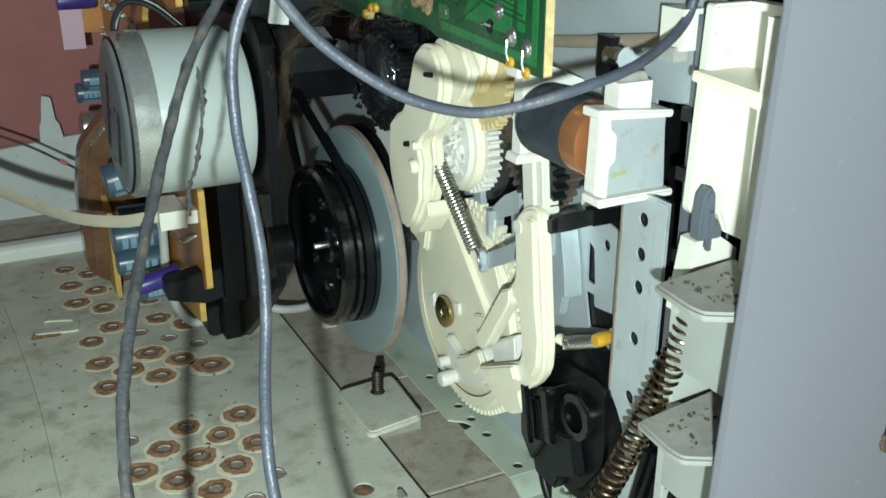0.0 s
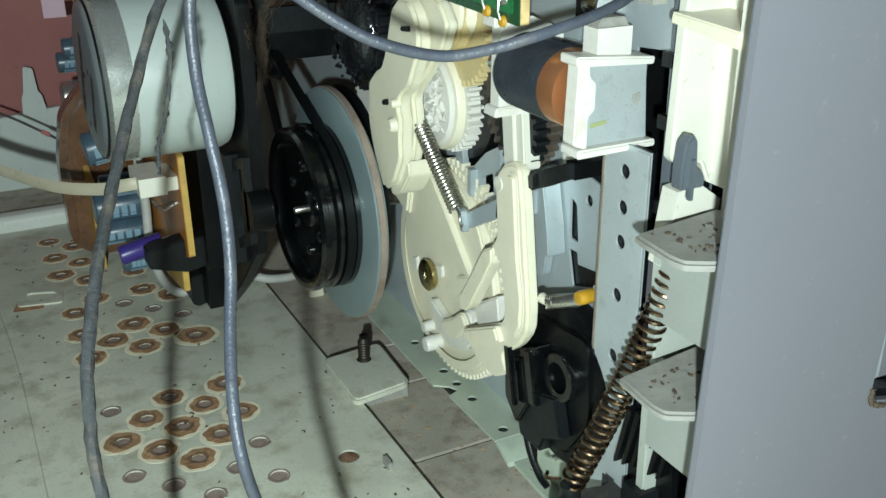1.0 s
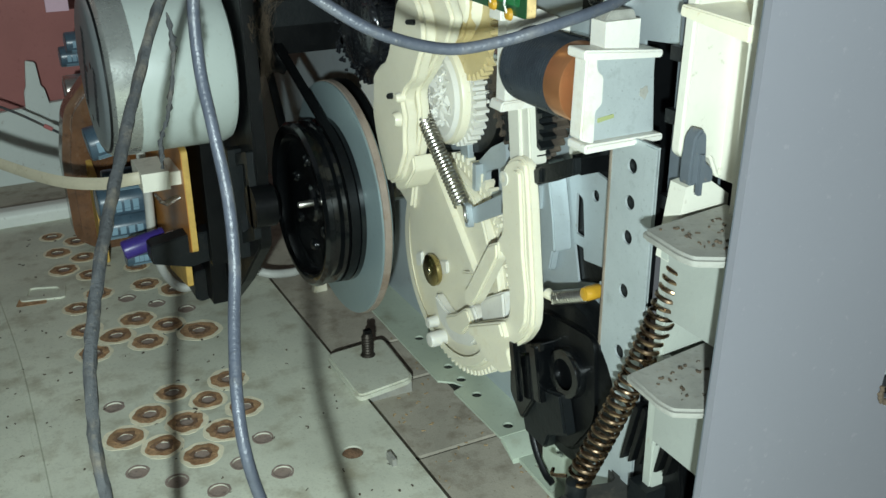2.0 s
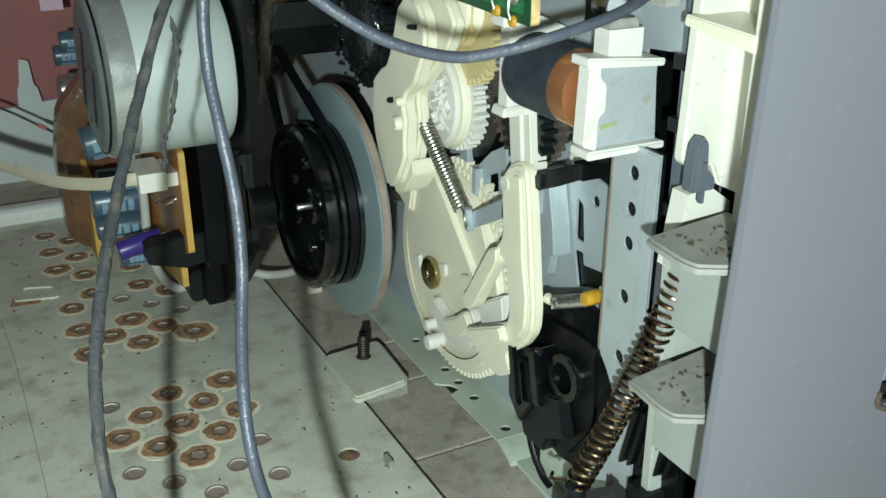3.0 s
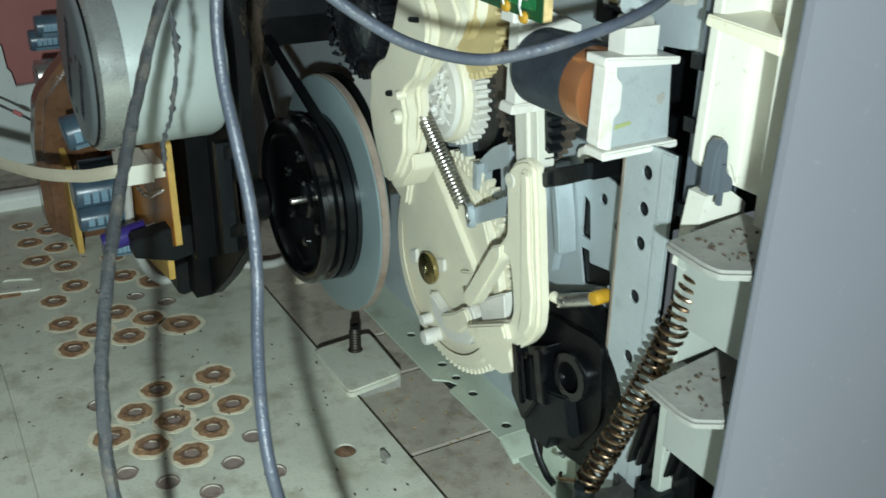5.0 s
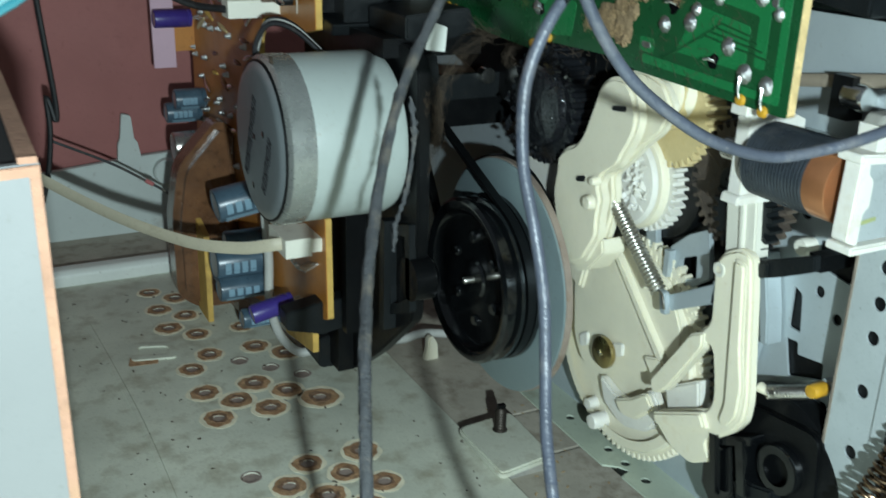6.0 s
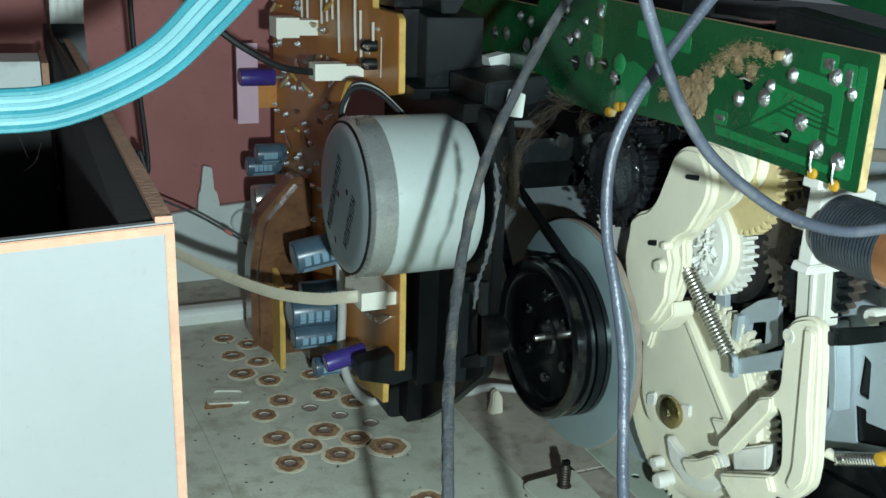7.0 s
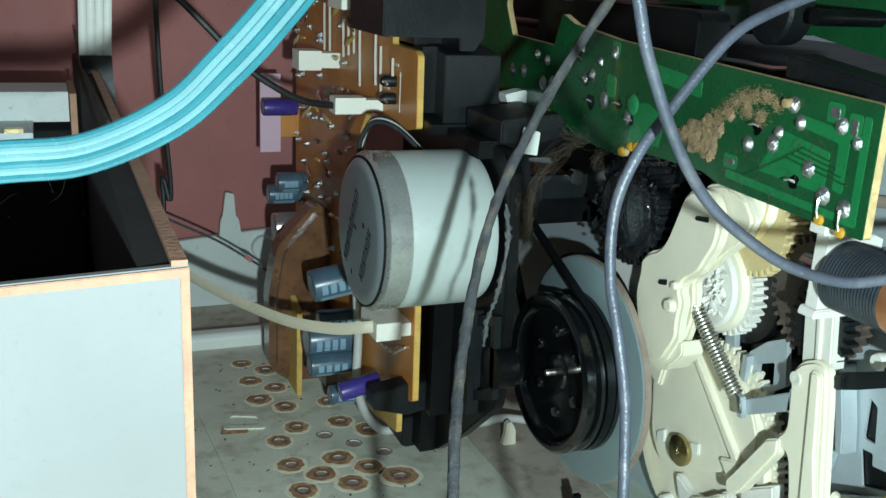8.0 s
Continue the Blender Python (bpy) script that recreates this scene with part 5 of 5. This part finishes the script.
def capacitor(centre, x0, x1, r, sleeve, label, stripe=None, tilt=0.0):
    """An electrolytic capacitor lying across, with its free end at x0."""
    ob = thing("capacitor", (x0, centre[0], centre[1] - r), label, "capacitor")
    ob.rotation_euler = (0, -tilt, 0)
    ob.location.z -= tilt * (x1 - x0) * 0.5 * MM
    part("can", lathe("x", centre, [(0, x0 + 0.3), (r * 0.78, x0 + 0.25), (r * 0.82, x0), (r * 0.96, x0 + 0.15), (r, x0 + 0.6), (r, x1 - 1.6), (r * 0.9, x1 - 1.2), (r, x1 - 0.8), (r * 0.95, x1), (0, x1)], 28), sleeve, ob)
    part("end_cap", lathe("x", centre, [(0, x0 + 0.1), (r * 0.74, x0 + 0.1), (r * 0.76, x0 + 0.3), (0, x0 + 0.3)], 24), cap_top, ob, "bare metal end")
    for s in (-0.3, 0.3):
        part("lead", tube([(x1 - 0.2, centre[0] + s * r, centre[1]), (56.6, centre[0] + s * r, centre[1])], 0.3, 6), bright_metal, ob)
    if stripe:
        bm = bmesh.new()
        for f in (-2.5, -1.9):
            a, b = f, f + 0.36
            p = [(centre[0] + math.cos(t) * (r + 0.06), centre[1] + math.sin(t) * (r + 0.06)) for t in (a, (a + b) / 2, b)]
            q = [(centre[0] + math.cos(t) * (r - 0.1), centre[1] + math.sin(t) * (r - 0.1)) for t in (b, (a + b) / 2, a)]
            slab("x", p + q, x0 + 1.6, x1 - 2.4, (), 0, 0, bm)
        for k in range(4):
            a, b = -3.4, -2.75
            h = x0 + 2 + k * (x1 - x0 - 5) / 4
            p = [(centre[0] + math.cos(t) * (r + 0.06), centre[1] + math.sin(t) * (r + 0.06)) for t in (a, (a + b) / 2, b)]
            q = [(centre[0] + math.cos(t) * (r - 0.1), centre[1] + math.sin(t) * (r - 0.1)) for t in (b, (a + b) / 2, a)]
            slab("x", p + q, h, h + (x1 - x0) / 9, (), 0, 0, bm)
        part("printed_stripe", bm, stripe, ob, "pale blue printed stripe")
    return ob


capacitor((240.6, 23.3), 43.6, 54.2, 2.4, purple_sleeve, "small purple sleeved capacitor on the brown board", None, 0.2)
capacitor((272, 24.5), 42.0, 56.0, 5.0, blue_sleeve, "blue-black capacitor with pale blue print on the brown board", pale_blue)
capacitor((268, 18.4), 42.0, 56.0, 3.3, blue_sleeve, "blue-black capacitor with pale blue print on the brown board", pale_blue)
capacitor((261, 12.0), 46.0, 56.0, 2.7, blue_sleeve, "small blue-black capacitor with pale blue print", pale_blue)
capacitor((265, 32.6), 43.5, 56.0, 3.0, blue_sleeve, "small blue-black capacitor with pale blue print", pale_blue)
capacitor((262, 45.0), 41.5, 56.0, 4.4, blue_sleeve, "blue-black capacitor with pale blue print below the motor", pale_blue, 0.16)
capacitor((330, 81.6), 42.0, 53.0, 2.7, purple_sleeve, "purple sleeved capacitor high on the brown board")
capacitor((335, 52.0), 44.5, 55.5, 3.2, blue_sleeve, "blue-black capacitor with pale blue print on the brown board", pale_blue)
capacitor((328, 57.5), 46.0, 55.5, 3.2, blue_sleeve, "small blue-black capacitor on the brown board", pale_blue)
capacitor((320, 44.6), 43.0, 56.0, 4.7, silver_can, "silver metal can on the brown board")
red_bead = solo("red_bead", lathe("x", (318, 36.4), [(0, 46), (2.2, 46.4), (2.4, 50), (0.5, 53), (0.5, 56.5), (0, 56.5)], 14), material("red_plastic", (0.55, 0.04, 0.02), 0.4, 0, 0.1), "small red plastic bead on the brown board", "component")
pink = solo("pink_card", box(43.4, 50.2, 341.0, 342.2, 65.0, 91.0, 0.3), material("pale_pink_card", (0.62, 0.42, 0.50), 0.6, 0, 0.06, 60), "pale pink card tucked behind the brown board", "card")
part("root", box(49.8, 56.6, 341.2, 342.0, 70, 80, 0.2), pcb_brown, pink)
glue = thing("amber_glue", (52, 300, 0), "dark amber varnish lump at the foot of the brown board", "glue")
part("lump", slab("y", [(37.4, 5.0), (37.2, 29.0), (39.8, 44.0), (46.0, 51.0), (51.4, 57.0), (56.2, 55.0), (56.2, -0.1), (44.0, -0.1)], 297, 309, (), 3.0, 2.2), amber, glue)
part("skirt", box(53.0, 56.3, 290, 340, -0.1, 24, 2.0), amber, glue)


def connector(x0, x1, y0, y1, z0, z1, label):
    ob = thing("connector", (x0, y0, z0), label, "connector")
    part("shell", box(x0, x1, y0, y1, z0, z1, 0.35), conn_white, ob)
    part("header", box(x1 - 0.4, 57.0, y0 + 0.5, y1 - 0.5, z0 + 0.6, z1 - 0.6, 0.3), conn_white, ob)
    return ob


connector(47.6, 53.8, 226.0, 238.5, 41.2, 45.6, "white plug connector with flat cable on the brown board")
connector(44.0, 51.8, 252.0, 257.5, 91.4, 95.4, "white plug connector on the brown board")
connector(44.5, 51.0, 292.0, 300.0, 97.6, 103.0, "white plug connector on the brown board")
connector(48.0, 55.0, 262.0, 275.0, 116.0, 120.5, "white socket high on the brown board")
for k in range(3):
    solo("board_pin", tube([(56.4, 229.6 + k * 2.6, 37.6 - k * 0.8), (53.0, 228.8 + k * 2.6, 36.6 - k * 0.6), (51.4, 228.4 + k * 2.6, 37.8)], 0.45, 6), solder, "bent solder-tinned pin on the brown board", "pin", "board pins")
lip_board = thing("rear_board_edge", (50, 290, 0), "small rear circuit board with a bright amber edge", "circuit board")
part("board", slab("x", [(288, -0.1), (288, 27), (300, 30), (300, -0.1)], 43.4, 45.0, (), 0.4, 0.2), pcb_edge, lip_board)

relay = thing("black_relay", (67, 228, 92), "charcoal plastic relay block on the back of the brown board", "relay")
part("case", slab("x", [(224.2, 92.8), (224.4, 108.8), (250, 112), (250, 95)], 61.4, 75.0, (), 0.3, 0.4), charcoal, relay)
part("base", slab("x", [(223.2, 91.0), (222.6, 93.4), (250, 96), (250, 91)], 58.2, 68.0, (), 0.3, 0.3), charcoal, relay)
part("mount", box(58.0, 61.6, 230, 250, 95, 110, 0.3), black_plastic, relay)
jack = thing("black_upper_block", (60, 240, 110), "charcoal plastic block with a notch over the relay", "housing")
part("front", slab("y", [(46.6, 112.4), (64.6, 112.4), (64.8, 109.6), (68.4, 109.6), (70.6, 112.6), (70.6, 128), (46.6, 128)], 224.5, 250, (), 0.4, 0.4), charcoal, jack)
part("back", box(58, 66, 236, 250, 109.4, 113.0, 0.4), black_plastic, jack)
solo("white_clip", slab("y", [(77.4, 99.6), (82.0, 100.6), (87.2, 100.2), (87.6, 96.2), (79.2, 95.6)], 226, 231, (), 0.6, 0.3), lip_white, "white plastic clip between relay and green board", "clip")

# ---- wires ----
solo("grey_wire", tube(spline([(66, 113, 128), (57.3, 114, 124.6), (51.5, 114, 121.3), (44.9, 114, 113.6), (40.4, 113.4, 108.2), (38.2, 113.4, 102), (37.6, 112, 94.4), (37.7, 109.2, 88), (38.0, 107.0, 81), (37.6, 105.2, 74), (36.1, 102, 68), (34.6, 97.6, 62.4), (34.2, 94.6, 56.8), (35.4, 93.6, 50), (38, 92.6, 42), (42, 90, 30), (45, 84, 12), (45, 70, 1.2), (42, 40, 1.2)], 7), 0.68, 12), wire_grey, "blue-grey insulated wire hanging in front of the motor", "wire")
solo("dark_wire", tube(spline([(70, 159, 134), (62, 158, 123.9), (54.9, 158, 113.3), (48.0, 156.3, 102.4), (42, 152.1, 94.6), (37.7, 148.0, 86.9), (33.6, 142.2, 79.6), (29.7, 135.4, 73.1), (26.2, 127.8, 67.5), (23.4, 121, 62.0), (21.7, 116.4, 56.0), (21.0, 114.4, 47.0), (21.6, 112, 36), (23, 106, 20), (24, 96, 1.4), (20, 60, 1.2)], 7), 0.8, 10, ragged=0.16), wire_dark, "dark dusty wire with a ragged coating hanging down", "wire")
solo("looped_wire", tube(spline([(31, 106, 133), (33.8, 106, 125.6), (35.4, 106, 120.6), (38.6, 106, 113.9), (41.8, 105.8, 108.4), (45.4, 105.4, 104.0), (49.9, 104.2, 100.3), (54.9, 102.8, 97.3), (61.5, 101.4, 95.4), (67, 100, 95.8), (73.2, 98.4, 97.3), (81.9, 99.4, 98.9), (89, 101.8, 101), (93.4, 103.6, 103.4), (95, 104, 107)], 8), 0.66, 12), wire_grey, "blue-grey wire sagging in a loop across the mechanism", "wire")
solo("hanging_fibre", tube(spline([(42.5, 150.6, 93.5), (42.6, 149.2, 88.8), (41.6, 148.2, 84), (40.2, 147.4, 79), (39.0, 147.0, 76.6), (38.6, 147.2, 72)], 8), lambda f: 0.16 + 0.34 * abs(math.sin(f * 9.0)) * (1 - 0.5 * f), 6, ragged=0.7), wire_dark, "brown fibre of dust hanging on the dark wire", "dust")
cyan = thing("ribbon_cable", (-10, 112, 105), "turquoise rainbow-style ribbon cable of parallel wires", "cable")
for k in range(6):
    o = k * 0.62 - 0.5
    # strands 1, 2 and 4 carry the painted highlight colour
    part("strand", tube(spline([(-60, 104, 114.0 - o), (-38, 110, 110.4 - o), (-25.4, 113, 110.6 - o), (-18.2 + o * 0.1, 114, 111.0 - o), (-10.8 + o * 0.4, 115, 114.2 - o), (-6.0 + o * 0.7, 115.4, 118.6 - o * 0.9), (-1.6 + o * 0.9, 116, 123.2 - o * 0.75), (6 + o, 117, 132 - o * 0.6), (16 + o, 118, 144 - o * 0.6)], 6), 0.4, 8), cyan_highlight if k in (1, 2, 4) else cyan_wire, cyan)
solo("flat_cable", tube(spline([(48.2, 229, 44.0), (45.0, 230, 43.6), (39.6, 235, 42.0), (31.2, 245, 41.0), (21.8, 259.5, 41.8), (14.0, 271, 43.8), (4, 284, 48), (-14, 300, 58)], 6), 1.45, 8, 0.22, (0, 0.2, 1)), flat_cable, "aged beige flat cable curving from the white plug", "cable")
solo("sheathed_cable", tube(spline([(53.5, 262, 52), (53.6, 261.6, 40), (54, 261, 28), (53.6, 260, 16), (54.4, 254, 8.6), (58, 246, 6.6), (66, 252, 8), (74, 264, 6.5), (80, 252, 4), (88, 251, 2.4), (96, 252, 2.4), (110, 250, 0), (130, 248, -2.2)], 6), 1.25, 10), sheath, "grey sheathed cable passing under the brown board", "cable")
tie = thing("cream_cable_clip", (96, 250, -4), "cream plastic cable clip on the floor", "clip")
part("clip", slab("y", [(92.4, -4), (97, -4), (96.6, 2), (95, 4.6), (93.6, 3.8), (93.6, 1)], 245, 247.5, (), 0.8, 0.4), cream, tie)
solo("thin_dark_wire", tube(spline([(10, 336, 46), (26.5, 336, 37.4), (36, 334, 31.5), (43, 331, 26.8), (49, 328, 20), (54, 326, 16)], 6), 0.42, 8), wire_dark, "thin dark wire with a pink joint behind the cable", "wire")
solo("wire_joint", tube([(36.6, 333.8, 31.2), (38.8, 333.0, 29.8)], 0.7, 8), material("pink_joint", (0.5, 0.16, 0.15), 0.5), "pink joint on the thin dark wire", "joint")
solo("black_wire", tube(spline([(6.6, 300, 140), (7.1, 300, 115.3), (7.6, 300, 92.6), (9.4, 300, 66), (9.0, 300, 60), (7.4, 300.5, 66.5), (7.4, 301, 56), (5, 302, 42), (-2, 304, 20), (-7, 306, 1.0)], 6), 0.75, 8), wire_black, "black wire hanging before the red board", "wire")
solo("black_cable", tube(spline([(-2, 252, 132), (4, 251, 121), (8.2, 250, 117), (14.8, 250, 110.3), (21, 250.4, 103.8), (28, 251, 98.8), (36, 252.5, 94.8), (44.4, 254.5, 93.2)], 6), 0.85, 8), wire_black, "black cable plugged into the brown board", "cable")
twist = thing("motor_leads", (44, 222, 86), "black and white twisted leads soldered on the motor", "wire")
for k, mat in enumerate((wire_black, sheath, wire_black)):
    part("lead", tube(spline([(58, 226 + k, 86 + k * 0.4), (51, 226 + k * 1.2, 92.2 + k * 0.5), (45.6, 226 + k, 93.6), (42.6, 226, 89.6 - k), (42.4, 225, 84.4), (43.2, 224.5, 80)], 6), 0.62, 8), mat, twist)
part("solder_lump", lathe("z", (43.6, 222.6), [(0, 83.6), (1.6, 84), (1.8, 86.6), (0.6, 88), (0, 88)], 12), solder, twist)

# ---- open box with white faces, and what lies behind it ----
carton = thing("white_box", (-60, 200, 0), "open white laminated box with raw peach-coloured edges", "box")
part("front", slab("y", [(-150, 0.05), (-9.2, 0.05), (-9.2, 98.3), (-150, 92.5)], 114.8, 116.2, (), 0, 0.25), box_white_dimmed, carton)
part("front_edge", slab("y", [(-150, 92.4), (-9.2, 98.2), (-9.1, 0.05), (-10.1, 0.05), (-10.1, 97.2), (-150, 91.4)], 114.5, 114.85, (), 0, 0.1), raw_edge, carton, "raw peach edge strip")
# walls and bottom get the interior shade as their colour
part("side", slab("x", [(116.2, 0.05), (330, 0.05), (330, 98.6), (116.2, 98.4)], -10.8, -9.2, (), 0, 0.2), box_inside_shade, carton)
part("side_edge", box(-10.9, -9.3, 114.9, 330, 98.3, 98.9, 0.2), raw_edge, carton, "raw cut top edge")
part("lining", box(-14, -10.9, 116.4, 330, 60, 98.0, 0.2), box_inside_shade, carton)
part("back", box(-150, -9, 330.1, 331.4, 5.4, 70, 0.2), box_inside_shade, carton)
part("bottom", box(-150, -10.8, 116.3, 330, 0.05, 2, 0.2), box_inside_shade, carton)
part("left_side", box(-150, -148.6, 116.3, 330, 2.0, 92, 0.2), box_inside_shade, carton)
flap = thing("brown_flap", (-12, 262, 80), "dark brown torn cardboard flap standing on the box", "flap")
part("flap", slab("x", [(168, 99), (176, 103), (285, 99), (330, 105), (300, 94), (240, 92), (200, 91)], -13.2, -12.6, (), 0.5, 0.1), material("dark_card", (0.07, 0.045, 0.03), 0.9, 0, 0.4, 120, (0.2, 0.14, 0.09), 0.2), flap)
white_flat = thing("white_flat_cable", (-9, 282, 90), "white flat cable with printed lines and a dark taped end", "cable")
for k in range(4):
    part("strand", tube([(-12.2 + k * 2.0, 280, 150), (-12.1 + k * 2.0, 280, 118), (-12.6 + k * 1.9, 280, 101.6)], 0.5, 10, 2.0, (0, 1, 0)), material("white_insulation", (0.66, 0.66, 0.60), 0.5, 0, 0.06) if k == 0 else bpy.data.materials["white_insulation"], white_flat)
part("taped_end", slab("y", [(-13.6, 102.4), (-5.9, 102.4), (-5.4, 86), (-8.6, 78), (-11.4, 92)], 278.8, 281.2, (), 0.4, 0.3), wire_black, white_flat, "dark taped end")
inner_box = thing("grey_transformer", (-34, 262, 70), "grey metal transformer core inside the white box", "transformer")
part("core", box(-60, -25.0, 262, 279.6, 84, 86.4, 0.4), steel_worn, inner_box)
part("lamination", box(-58, -16.6, 280, 298, 86, 93.4, 0.6), wall_white, inner_box)
# plinth added to carry the core, in the same painted shade
part("plinth", box(-100, -16, 255, 300, 2.0, 84, 0.4), box_inside_shade, inner_box)
part("edge_board", box(-16.4, -14.9, 272, 298, 84, 94, 0.3), raw_edge, inner_box)
part("terminal", box(-31, -27, 262.4, 266, 86.4, 87.2, 0.2), brass, inner_box)
solo("box_cobweb", fluff([(-26, 160, 88), (-22, 180, 90), (-30, 190, 84)], (5, 14, 5), 14, 7, 0.02, 31), dust_fibre, "grey cobwebs inside the white box", "dust", kind="stuff")

# ---- dust and cobwebs ----
def strands(path, count, jitter, r, seed):
    """Thin threads that run along a path and stray from it."""
    rnd = random.Random(seed)
    bm = bmesh.new()
    for _ in range(count):
        a = rnd.randrange(0, len(path) - 2)
        b = rnd.randrange(a + 2, len(path) + 1)
        pts = [Vector(p) + Vector((rnd.gauss(0, jitter), rnd.gauss(0, jitter), rnd.gauss(0, jitter))) for p in path[a:b]]
        tube(spline(pts, 4), r * rnd.uniform(0.5, 1.7), 4, bm=bm, ragged=0.4, seed=rnd.random())
    return bm


solo("cobweb", strands([(76.5, 196, 96.3), (80.7, 196, 94.6), (77.0, 196, 92.4), (73.2, 196, 88.9), (70.3, 196, 83.9), (69.8, 196, 78.8), (69.9, 196, 73.7), (68.0, 196, 68.5)], 80, 0.95, 0.017, 12), dust_fibre, "brown dusty cobweb hanging on the black bracket", "dust", kind="stuff")
solo("cobweb", strands([(76.5, 196, 95.8), (80.7, 196, 94.4), (84.6, 196, 93.9), (88.9, 196, 93.2), (86.0, 196, 91.4), (85.2, 196, 89.4), (89.9, 196, 86.9)], 50, 0.9, 0.016, 19), dust_fibre, "thin brown cobweb threads under the green board", "dust", kind="stuff")
solo("cobweb", fluff([(69.9, 196, 76), (69.8, 196, 79), (70.2, 196, 82.5), (69.6, 196, 73.6), (67.2, 196, 81.8)], (0.4, 0.4, 1.1), 420, 0.9, 0.035, 13), dust_fibre, "brown dusty cobweb clot hanging on the black bracket", "dust", kind="stuff")
solo("gear_dust", fluff([(93, 139, 82), (92.8, 137, 77), (93, 134, 73), (92.6, 141, 76)], (0.4, 2.2, 2.6), 130, 1.8, 0.045, 14), dust_fibre, "dust fibres caught on the dark gear", "dust", kind="stuff")
solo("gear_dust", fluff([(88, 181, 90), (88, 176, 93), (86, 184, 92)], (1, 4, 2), 80, 2.2, 0.04, 15), dust_fibre, "dust fibres over the greasy gear", "dust", kind="stuff")
solo("block_dust", fluff([(95, 92, 22.3), (93, 94, 22.3), (97, 96, 22.3)], (2.4, 2.4, 0.2), 300, 1.2, 0.06, 16), dust_pale, "brown fluff on the black base block", "dust", kind="stuff")


def crumbs(places, count, size, seed):
    rnd = random.Random(seed)
    bm = bmesh.new()
    for _ in range(count):
        x0, x1, y0, y1, z = rnd.choice(places)
        x, y, s, a = rnd.uniform(x0, x1), rnd.uniform(y0, y1), size * rnd.uniform(0.3, 1.2), rnd.uniform(0, 3.14)
        d = Vector((math.cos(a), math.sin(a), 0)) * s
        e = Vector((-d.y, d.x, 0)) * rnd.uniform(-0.8, 0.8)
        p = Vector((x, y, z + 0.07))
        tube([p - d, p - d * 0.4 + e * 0.7, p + d * 0.4 + e, p + d - e * 0.4], 0.11 * rnd.uniform(0.5, 1.9), 5, bm=bm, ragged=0.45, seed=rnd.random())
    return bm


solo("floor_crumbs", crumbs([(5, 82, 120, 325, 0.0)], 150, 0.45, 17), dust_fibre, "small brown crumbs and fibres on the floor plate", "dust", kind="stuff")
solo("tray_crumbs", crumbs([(84, 105, 100, 215, -2.5)], 120, 0.45, 18), dust_pale, "small brown crumbs and straws on the taupe tray", "dust", kind="stuff")
solo("shelf_dust", crumbs([(85, 97, 84, 92, 73.4), (84.4, 97, 84, 92, 54.0)], 60, 0.28, 20), dust_fibre, "brown dust crumbs on the grey shelf brackets", "dust", kind="stuff")
